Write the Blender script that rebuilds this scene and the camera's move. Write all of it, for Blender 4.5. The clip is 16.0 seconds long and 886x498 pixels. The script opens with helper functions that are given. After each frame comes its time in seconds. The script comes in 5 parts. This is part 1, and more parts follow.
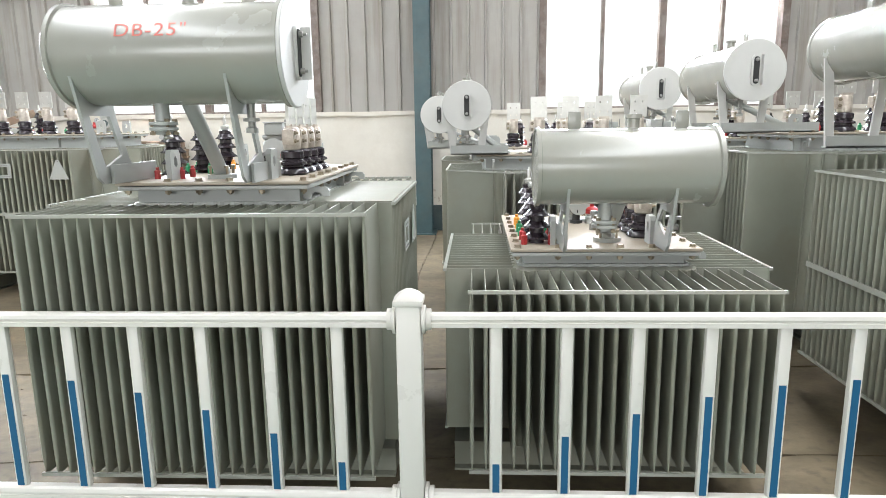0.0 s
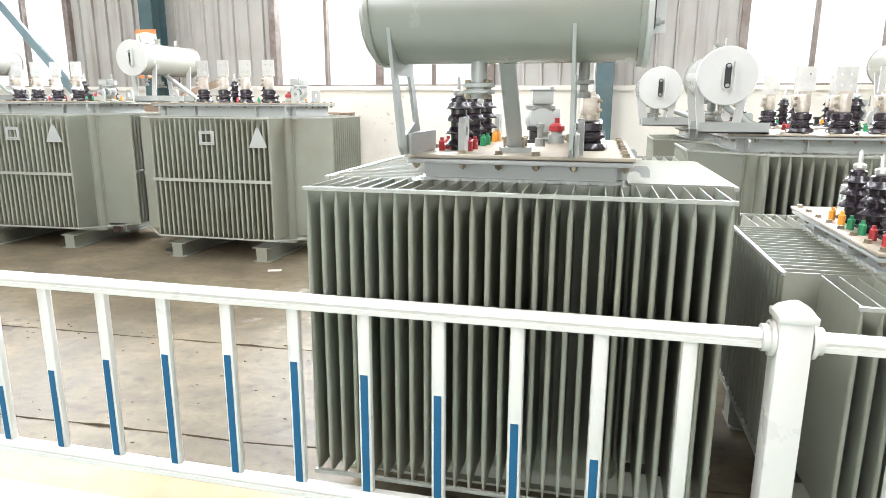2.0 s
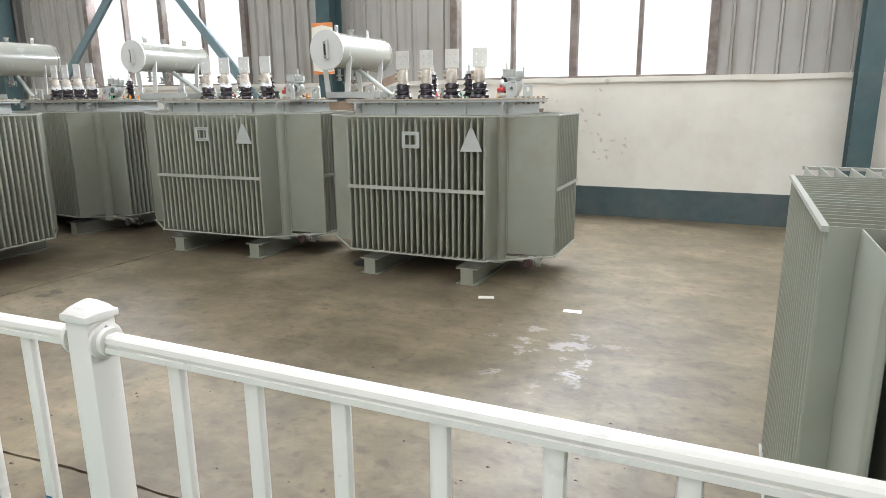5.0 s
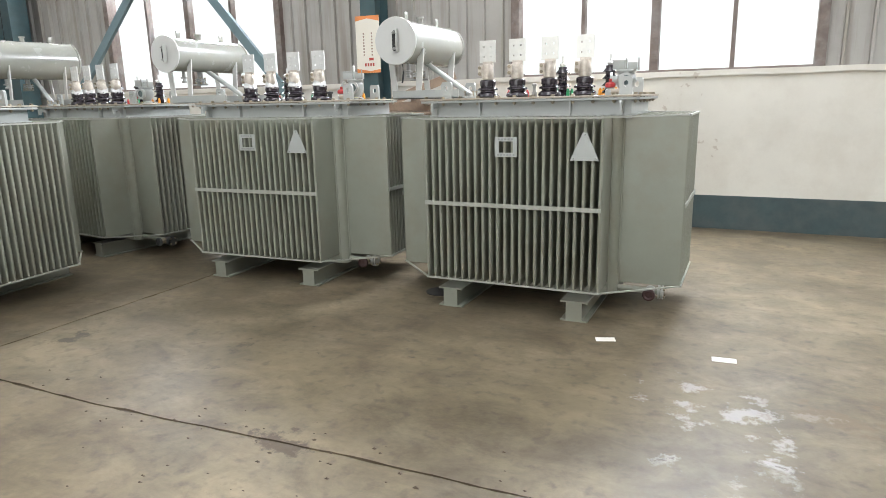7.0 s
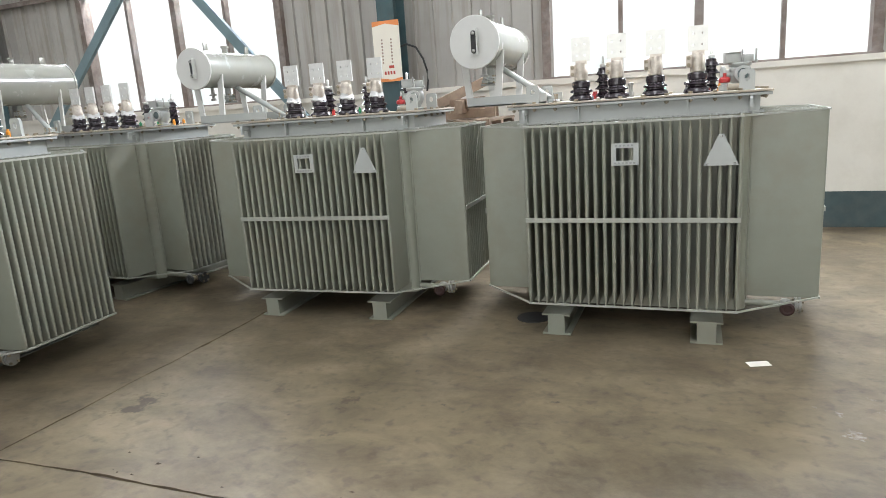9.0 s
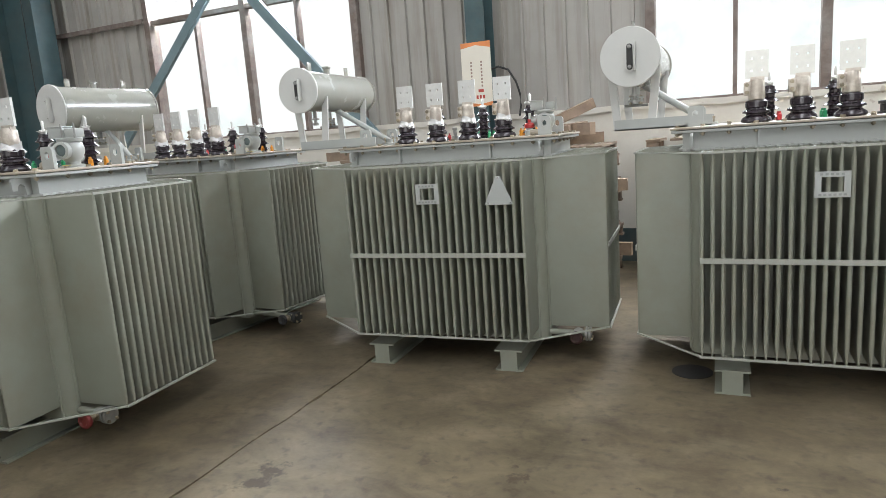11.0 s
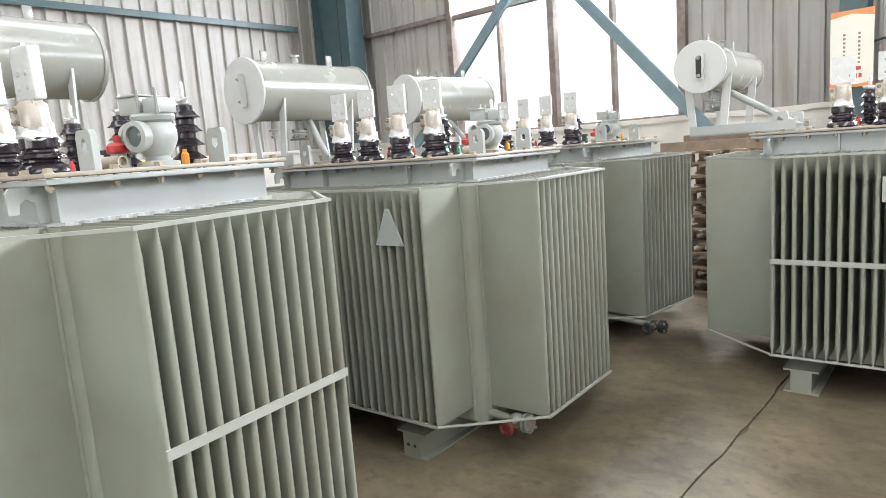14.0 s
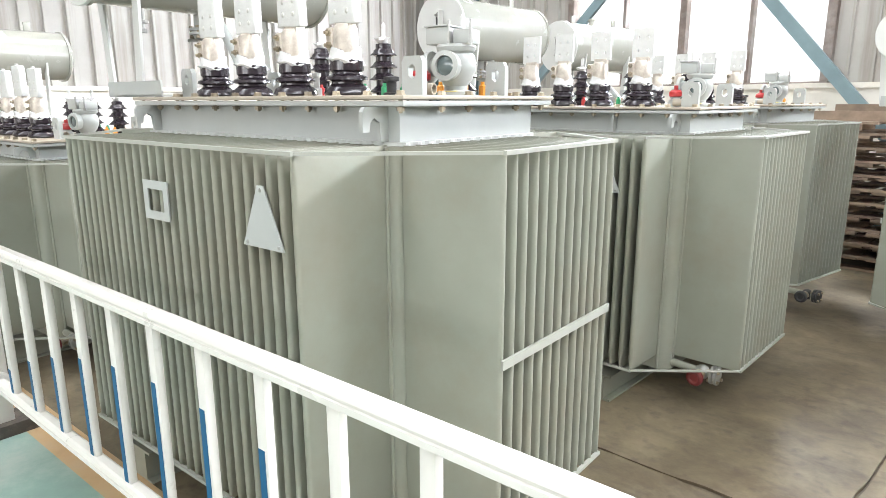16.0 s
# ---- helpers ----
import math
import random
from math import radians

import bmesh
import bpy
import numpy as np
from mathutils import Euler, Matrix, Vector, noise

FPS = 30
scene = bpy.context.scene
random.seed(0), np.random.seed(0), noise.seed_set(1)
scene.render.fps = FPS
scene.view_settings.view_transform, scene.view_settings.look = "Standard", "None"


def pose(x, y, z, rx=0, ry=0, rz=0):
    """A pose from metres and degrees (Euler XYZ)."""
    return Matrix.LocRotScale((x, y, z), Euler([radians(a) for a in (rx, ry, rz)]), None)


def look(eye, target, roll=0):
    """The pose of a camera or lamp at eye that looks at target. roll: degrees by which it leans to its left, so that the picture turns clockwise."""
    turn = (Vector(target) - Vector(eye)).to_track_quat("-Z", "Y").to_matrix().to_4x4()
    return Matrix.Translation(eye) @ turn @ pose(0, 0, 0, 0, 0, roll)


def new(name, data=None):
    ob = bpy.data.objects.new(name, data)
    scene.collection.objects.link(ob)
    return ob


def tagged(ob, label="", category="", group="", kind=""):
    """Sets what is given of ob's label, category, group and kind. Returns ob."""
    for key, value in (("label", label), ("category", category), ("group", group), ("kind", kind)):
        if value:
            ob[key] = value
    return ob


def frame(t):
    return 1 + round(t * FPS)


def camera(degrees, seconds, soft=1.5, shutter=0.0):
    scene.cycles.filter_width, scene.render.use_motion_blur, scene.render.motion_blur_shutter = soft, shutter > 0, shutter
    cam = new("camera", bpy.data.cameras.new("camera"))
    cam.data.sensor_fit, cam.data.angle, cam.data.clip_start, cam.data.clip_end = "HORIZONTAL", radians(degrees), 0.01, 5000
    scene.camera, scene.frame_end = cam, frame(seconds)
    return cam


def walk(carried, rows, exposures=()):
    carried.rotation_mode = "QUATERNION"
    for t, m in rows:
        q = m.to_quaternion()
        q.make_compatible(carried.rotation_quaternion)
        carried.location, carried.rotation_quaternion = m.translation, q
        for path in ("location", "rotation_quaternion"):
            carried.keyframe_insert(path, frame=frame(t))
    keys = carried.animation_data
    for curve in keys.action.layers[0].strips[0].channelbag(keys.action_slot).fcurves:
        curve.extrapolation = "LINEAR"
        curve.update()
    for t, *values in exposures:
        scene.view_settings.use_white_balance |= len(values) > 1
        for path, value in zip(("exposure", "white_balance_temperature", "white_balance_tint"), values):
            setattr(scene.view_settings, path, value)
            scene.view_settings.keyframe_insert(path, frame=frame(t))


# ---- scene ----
cam = camera(68.9, 16.0, soft=0.62)
PATH = [
    (0, (0.34, 0.082, 1.406), (0.235, 2.043, 1.028), -0.8),
    (0.5, (0.132, 0.081, 1.403), (0.011, 2.042, 1.025), -0.2),
    (1, (-0.058, 0.106, 1.392), (-0.204, 2.062, 1.003), -0.2),
    (1.5, (-0.214, 0.253, 1.381), (-0.539, 2.184, 0.97), 0.1),
    (2, (-0.37, 0.364, 1.373), (-0.821, 2.262, 0.932), 0.2),
    (2.5, (-0.596, 0.453, 1.381), (-1.07, 2.344, 0.935), 0.0),
    (3, (-0.775, 0.559, 1.373), (-1.392, 2.404, 0.912), -1.0),
    (3.5, (-0.93, 0.717, 1.374), (-1.693, 2.508, 0.914), -0.9),
    (4, (-1.086, 0.821, 1.37), (-1.873, 2.602, 0.913), -0.5),
    (6.5, (-2.038, 1.442, 1.371), (-2.871, 3.204, 0.923), -1.0),
    (7, (-2.279, 1.579, 1.365), (-3.117, 3.338, 0.914), -1.3),
    (7.5, (-2.575, 1.622, 1.406), (-3.378, 3.397, 0.954), -1.1),
    (8, (-2.829, 1.634, 1.404), (-3.56, 3.441, 0.955), -3.0),
    (10.5, (-3.868, 1.871, 1.409), (-4.622, 3.684, 1.031), -5.0),
    (11, (-4.07, 1.923, 1.418), (-4.872, 3.722, 1.073), -4.1),
    (11.5, (-4.292, 1.918, 1.408), (-5.121, 3.71, 1.091), -4.6),
    (12, (-4.486, 1.909, 1.403), (-5.343, 3.69, 1.093), -4.8),
    (12.5, (-4.706, 1.941, 1.416), (-5.766, 3.611, 1.124), -5.9),
    (13, (-4.912, 1.925, 1.402), (-6.086, 3.516, 1.104), -4.6),
    (13.5, (-5.095, 1.81, 1.419), (-6.29, 3.386, 1.123), -5.0),
    (14, (-5.253, 1.744, 1.42), (-6.588, 3.202, 1.117), -4.3),
    (14.5, (-5.421, 1.639, 1.419), (-6.829, 3.027, 1.118), -3.0),
    (15, (-5.521, 1.53, 1.421), (-6.993, 2.839, 1.076), -0.2),
    (15.5, (-5.599, 1.309, 1.428), (-7.054, 2.637, 1.081), -0.3),
    (16, (-5.709, 1.163, 1.42), (-7.131, 2.497, 0.972), -0.1),
]
EXPOSURES = [(0.0, 0.78), (0.5, 0.84), (1.0, 0.95), (2.0, 1.25), (3.0, 1.2), (3.5, 0.72), (4.0, 0.58), (6.5, 0.33), (7.0, 0.54), (10.5, 0.31), (11.0, 0.29), (12.0, 0.47), (12.5, 0.59), (13.0, 0.83), (14.5, 0.93), (15.0, 1.03), (15.5, 1.1), (16.0, 1.28)]
walk(cam, [(t, look(eye, target, roll)) for t, eye, target, roll in PATH], EXPOSURES)

# ---- light ----
world = bpy.data.worlds.new("sky")
scene.world = world
world.use_nodes = True
wn = world.node_tree.nodes
sky = wn.new("ShaderNodeTexSky")
sky.sky_type, sky.sun_disc, sky.sun_elevation, sky.sun_rotation = "NISHITA", False, radians(50), radians(20)
wn["Background"].inputs["Strength"].default_value = 0.12
world.node_tree.links.new(sky.outputs["Color"], wn["Background"].inputs["Color"])

sun = new("sun", bpy.data.lights.new("sun", "SUN"))
sun.data.energy, sun.data.angle, sun.data.color = 1.0, radians(12), (1.0, 0.96, 0.9)
sun.matrix_world = look((4, 14, 22), (0, 2, 0))


def daylight(name, place, target, wide, high, watts, colour=(0.935, 0.985, 1.075)):
    lamp = new(name, bpy.data.lights.new(name, "AREA"))
    lamp.data.shape, lamp.data.size, lamp.data.size_y, lamp.data.energy, lamp.data.color = "RECTANGLE", wide, high, watts, colour
    lamp.matrix_world = look(place, target)
    return lamp


WALL_Y, WEST, EAST, SOUTH, ROOF = 8.72, -13.75, 10.0, -20.0, 6.6
SILL, HEAD = 1.61, 4.1
WINDOWS = [(-11.25, -8.06), (-4.74, -1.77), (1.21, 4.2)]
for a, b in WINDOWS:
    daylight("window_daylight", ((a + b) / 2, WALL_Y + 0.19, 3.68), ((a + b) / 2, 0, 0.6), b - a - 0.1, 0.76, 400)
# added fill lamps behind the camera; no windows are known on that side
for x in (-9.5, -3.5, 2.7):
    daylight("south_window_daylight", (x, SOUTH - 0.2, 3.4), (x, 4, 0.8), 4.2, 4.8, 360 if x < -9 else 280, (0.985, 0.985, 0.995))
for x in (-9.5, -3.5, 2.7):
    daylight("skylight_daylight", (x, 1.0, ROOF + 0.12), (x, 1.001, 0), 1.2, 13.0, 240 if x < -9 else 385, (0.965, 0.985, 1.01))


# ---- materials ----
def material(name, colour, rough=0.5, metal=0.0, vary=0.1, scale=6.0, bump=0.05, grain=90.0, coat=0.0, dirt=None, dirt_amount=0.0, dirt_scale=2.0, by_object=0.0, rough_vary=0.1):
    m = bpy.data.materials.new(name)
    m.use_nodes = True
    n, l = m.node_tree.nodes, m.node_tree.links
    b = n["Principled BSDF"]
    b.inputs["Roughness"].default_value, b.inputs["Metallic"].default_value = rough, metal
    b.inputs["Coat Weight"].default_value = coat
    b.inputs["Coat Roughness"].default_value = 0.15
    tc = n.new("ShaderNodeTexCoord")
    geo = n.new("ShaderNodeNewGeometry")
    big = n.new("ShaderNodeTexNoise")
    big.inputs["Scale"].default_value, big.inputs["Detail"].default_value, big.inputs["Roughness"].default_value = scale, 6, 0.6
    l.new(geo.outputs["Position"], big.inputs["Vector"])
    ramp = n.new("ShaderNodeMapRange")
    ramp.inputs["From Min"].default_value, ramp.inputs["From Max"].default_value = 0.3, 0.7
    ramp.inputs["To Min"].default_value, ramp.inputs["To Max"].default_value = 1 - vary, 1 + vary
    l.new(big.outputs["Fac"], ramp.inputs["Value"])
    value = ramp.outputs["Result"]
    if by_object:
        info = n.new("ShaderNodeObjectInfo")
        mr = n.new("ShaderNodeMapRange")
        mr.inputs["To Min"].default_value, mr.inputs["To Max"].default_value = 1 - by_object, 1 + by_object
        l.new(info.outputs["Random"], mr.inputs["Value"])
        mul = n.new("ShaderNodeMath")
        mul.operation = "MULTIPLY"
        l.new(value, mul.inputs[0])
        l.new(mr.outputs["Result"], mul.inputs[1])
        value = mul.outputs["Value"]
    mix = n.new("ShaderNodeMix")
    mix.data_type, mix.blend_type = "RGBA", "MULTIPLY"
    mix.inputs["Factor"].default_value = 1.0
    mix.inputs["A"].default_value = (*colour, 1)
    l.new(value, mix.inputs["B"])
    out = mix.outputs["Result"]
    if dirt:
        d = n.new("ShaderNodeTexNoise")
        d.inputs["Scale"].default_value, d.inputs["Detail"].default_value, d.inputs["Roughness"].default_value = dirt_scale, 8, 0.7
        l.new(geo.outputs["Position"], d.inputs["Vector"])
        dr = n.new("ShaderNodeMapRange")
        dr.inputs["From Min"].default_value, dr.inputs["From Max"].default_value = 0.45, 0.66
        dr.inputs["To Max"].default_value = dirt_amount
        l.new(d.outputs["Fac"], dr.inputs["Value"])
        dm = n.new("ShaderNodeMix")
        dm.data_type = "RGBA"
        l.new(dr.outputs["Result"], dm.inputs["Factor"])
        l.new(out, dm.inputs["A"])
        dm.inputs["B"].default_value = (*dirt, 1)
        out = dm.outputs["Result"]
    l.new(out, b.inputs["Base Color"])
    fine = n.new("ShaderNodeTexNoise")
    fine.inputs["Scale"].default_value, fine.inputs["Detail"].default_value = grain, 4
    l.new(geo.outputs["Position"], fine.inputs["Vector"])
    rr = n.new("ShaderNodeMapRange")
    rr.inputs["To Min"].default_value, rr.inputs["To Max"].default_value = max(0.02, rough - rough_vary), min(1, rough + rough_vary)
    l.new(big.outputs["Fac"], rr.inputs["Value"])
    l.new(rr.outputs["Result"], b.inputs["Roughness"])
    if bump:
        bp = n.new("ShaderNodeBump")
        bp.inputs["Strength"].default_value, bp.inputs["Distance"].default_value = bump, 0.004
        l.new(fine.outputs["Fac"], bp.inputs["Height"])
        l.new(bp.outputs["Normal"], b.inputs["Normal"])
    return m


PAINT = material("grey_green_paint", (0.246, 0.255, 0.208), 0.42, vary=0.05, bump=0.06, grain=60, dirt=(0.22, 0.195, 0.145), dirt_amount=0.55, dirt_scale=1.7, by_object=0.02)
PAINT_LIGHT = material("light_grey_paint", (0.38, 0.395, 0.378), 0.34, vary=0.05, bump=0.05, grain=60, dirt=(0.36, 0.34, 0.28), dirt_amount=0.2)
DRUM = material("drum_paint", (0.305, 0.305, 0.27), 0.25, vary=0.04, bump=0.015, grain=20, dirt=(0.36, 0.33, 0.24), dirt_amount=0.2, coat=0.5)
COVER = material("cover_paint", (0.38, 0.335, 0.265), 0.5, vary=0.08, bump=0.06, grain=50, dirt=(0.34, 0.27, 0.19), dirt_amount=0.45, dirt_scale=5)
PORCELAIN = material("brown_glaze", (0.024, 0.018, 0.023), 0.24, vary=0.2, bump=0.0, coat=0.2)
TIN = material("tinned_metal", (0.58, 0.575, 0.54), 0.35, metal=0.6, vary=0.08, scale=20, bump=0.08)
WRAP = material("white_wrap", (0.6, 0.6, 0.58), 0.35, vary=0.06, scale=30, bump=0.4, grain=45, coat=0.3)
BRASS = material("zinc_bolt", (0.3, 0.255, 0.185), 0.42, metal=0.5, vary=0.2, scale=30, by_object=0.3)
STEEL = material("dull_steel", (0.34, 0.34, 0.32), 0.42, metal=0.6, vary=0.15, scale=20)
DARK = material("dark_rubber", (0.03, 0.03, 0.03), 0.6, vary=0.2)
CLAMP = material("bare_copper_clamp", (0.46, 0.405, 0.345), 0.35, metal=0.3, vary=0.12, scale=20, bump=0.1, dirt=(0.75, 0.7, 0.62), dirt_amount=0.6, dirt_scale=18)
END_WHITE = material("white_end_paint", (0.57, 0.57, 0.545), 0.4, vary=0.04, bump=0.04)
FILM = material("clear_film", (0.6, 0.6, 0.59), 0.12, vary=0.05, bump=0.3, grain=30, coat=0.6)
RED = material("red_plastic", (0.4, 0.03, 0.03), 0.4)
DULL_RED = material("dull_red_paint", (0.15, 0.02, 0.018), 0.5, vary=0.2)
GREEN = material("green_plastic", (0.02, 0.25, 0.1), 0.4)
AMBER = material("amber_plastic", (0.75, 0.3, 0.03), 0.4)
YELLOW = material("yellow_label", (0.75, 0.6, 0.08), 0.5)
GLASS_EYE = material("gauge_glass", (0.1, 0.13, 0.13), 0.08, coat=1.0)
FENCE = material("white_powder_coat", (0.65, 0.63, 0.585), 0.3, vary=0.03, bump=0.03, dirt=(0.55, 0.53, 0.46), dirt_amount=0.18, dirt_scale=6)
FOOT = material("dirty_cast_iron", (0.075, 0.062, 0.052), 0.75, vary=0.25, scale=14, bump=0.3, dirt=(0.2, 0.165, 0.125), dirt_amount=0.6, dirt_scale=9)
MAROON = material("dark_red_paint", (0.035, 0.013, 0.011), 0.6, vary=0.2)
RIM = material("rim_paint", (0.335, 0.34, 0.298), 0.38, vary=0.06, bump=0.05, grain=60)
PLATE_TEXT = material("stamped_text", (0.24, 0.25, 0.24), 0.5, vary=0.2)
BLUE = material("blue_sticker", (0.0, 0.085, 0.19), 0.6, vary=0.06)
STENCIL = material("red_stencil", (0.62, 0.16, 0.13), 0.5, vary=0.15, scale=25)
RENDER = material("cream_render", (0.73, 0.70, 0.63), 0.85, vary=0.05, scale=1.5, bump=0.25, grain=30, dirt=(0.55, 0.5, 0.42), dirt_amount=0.35, dirt_scale=1.7)


def rust_specks(m, scale, tone):
    """Sparse small rusty marks over a painted wall."""
    n, l = m.node_tree.nodes, m.node_tree.links
    b = n["Principled BSDF"]
    before = b.inputs["Base Color"].links[0].from_socket
    geo, spots, patch = n.new("ShaderNodeNewGeometry"), n.new("ShaderNodeTexNoise"), n.new("ShaderNodeTexNoise")
    spots.inputs["Scale"].default_value, spots.inputs["Detail"].default_value = scale, 3
    patch.inputs["Scale"].default_value, patch.inputs["Detail"].default_value = 1.1, 3
    add, cut, mix = n.new("ShaderNodeMath"), n.new("ShaderNodeMapRange"), n.new("ShaderNodeMix")
    mix.data_type = "RGBA"
    for tex in (spots, patch):
        l.new(geo.outputs["Position"], tex.inputs["Vector"])
    l.new(spots.outputs["Fac"], add.inputs[0])
    l.new(patch.outputs["Fac"], add.inputs[1])
    l.new(add.outputs["Value"], cut.inputs["Value"])
    cut.inputs["From Min"].default_value, cut.inputs["From Max"].default_value, cut.inputs["To Max"].default_value = 1.3, 1.36, 0.4
    l.new(cut.outputs["Result"], mix.inputs["Factor"])
    l.new(before, mix.inputs["A"])
    mix.inputs["B"].default_value = (*tone, 1)
    l.new(mix.outputs["Result"], b.inputs["Base Color"])


rust_specks(RENDER, 14.0, (0.3, 0.2, 0.13))
BASE = material("teal_base_paint", (0.055, 0.085, 0.09), 0.5, vary=0.15, dirt=(0.14, 0.14, 0.13), dirt_amount=0.4)
SHEET = material("corrugated_sheet", (0.4, 0.385, 0.355), 0.5, vary=0.07, scale=1.2, bump=0.05, dirt=(0.27, 0.23, 0.18), dirt_amount=0.18, dirt_scale=2.2, by_object=0.05)


def run_stains(m, tone, amount):
    """Narrow stains that have run straight down the sheet."""
    n, l = m.node_tree.nodes, m.node_tree.links
    b = n["Principled BSDF"]
    before = b.inputs["Base Color"].links[0].from_socket
    geo, squash, tex, cut, mix = n.new("ShaderNodeNewGeometry"), n.new("ShaderNodeMapping"), n.new("ShaderNodeTexNoise"), n.new("ShaderNodeMapRange"), n.new("ShaderNodeMix")
    squash.inputs["Scale"].default_value = (7.0, 7.0, 0.4)
    tex.inputs["Scale"].default_value, tex.inputs["Detail"].default_value, tex.inputs["Roughness"].default_value = 1.0, 7, 0.62
    cut.inputs["From Min"].default_value, cut.inputs["From Max"].default_value, cut.inputs["To Max"].default_value = 0.48, 0.72, amount
    mix.data_type = "RGBA"
    mix.inputs["B"].default_value = (*tone, 1)
    l.new(geo.outputs["Position"], squash.inputs["Vector"])
    l.new(squash.outputs["Vector"], tex.inputs["Vector"])
    l.new(tex.outputs["Fac"], cut.inputs["Value"])
    l.new(cut.outputs["Result"], mix.inputs["Factor"])
    l.new(before, mix.inputs["A"])
    l.new(mix.outputs["Result"], b.inputs["Base Color"])


run_stains(SHEET, (0.2, 0.165, 0.125), 0.7)
TEAL = material("teal_steel_paint", (0.05, 0.095, 0.105), 0.4, vary=0.15, bump=0.05, dirt=(0.12, 0.12, 0.1), dirt_amount=0.3)
BRACE = material("grey_blue_brace_paint", (0.16, 0.23, 0.25), 0.4, vary=0.12, bump=0.05)
FRAME = material("rusty_frame_paint", (0.17, 0.13, 0.11), 0.55, vary=0.25, scale=12, bump=0.2, dirt=(0.33, 0.31, 0.29), dirt_amount=0.6, dirt_scale=4)
WOOD = material("pallet_wood", (0.24, 0.175, 0.125), 0.75, vary=0.25, scale=9, bump=0.3, grain=70, by_object=0.3)
PAPER = material("paper", (0.75, 0.73, 0.66), 0.7)
POSTER = material("poster_paper", (0.78, 0.74, 0.64), 0.45, vary=0.03)
ORANGE = material("poster_orange", (0.75, 0.27, 0.09), 0.45, vary=0.15)
INK = material("ink_red", (0.45, 0.07, 0.05), 0.5)
INK_DARK = material("ink_dark", (0.3, 0.21, 0.17), 0.5)
RAW = material("galvanised_roof", (0.5, 0.5, 0.49), 0.5, vary=0.08)
KERB = material("yellow_floor_paint", (0.44, 0.29, 0.145), 0.5, vary=0.15, dirt=(0.34, 0.27, 0.19), dirt_amount=0.5, dirt_scale=6)
EPOXY = material("green_floor_paint", (0.21, 0.31, 0.265), 0.35, vary=0.12, dirt=(0.36, 0.36, 0.32), dirt_amount=0.6, dirt_scale=3)
TRENCH = material("joint_dirt", (0.1, 0.078, 0.056), 0.9, vary=0.35, scale=20)


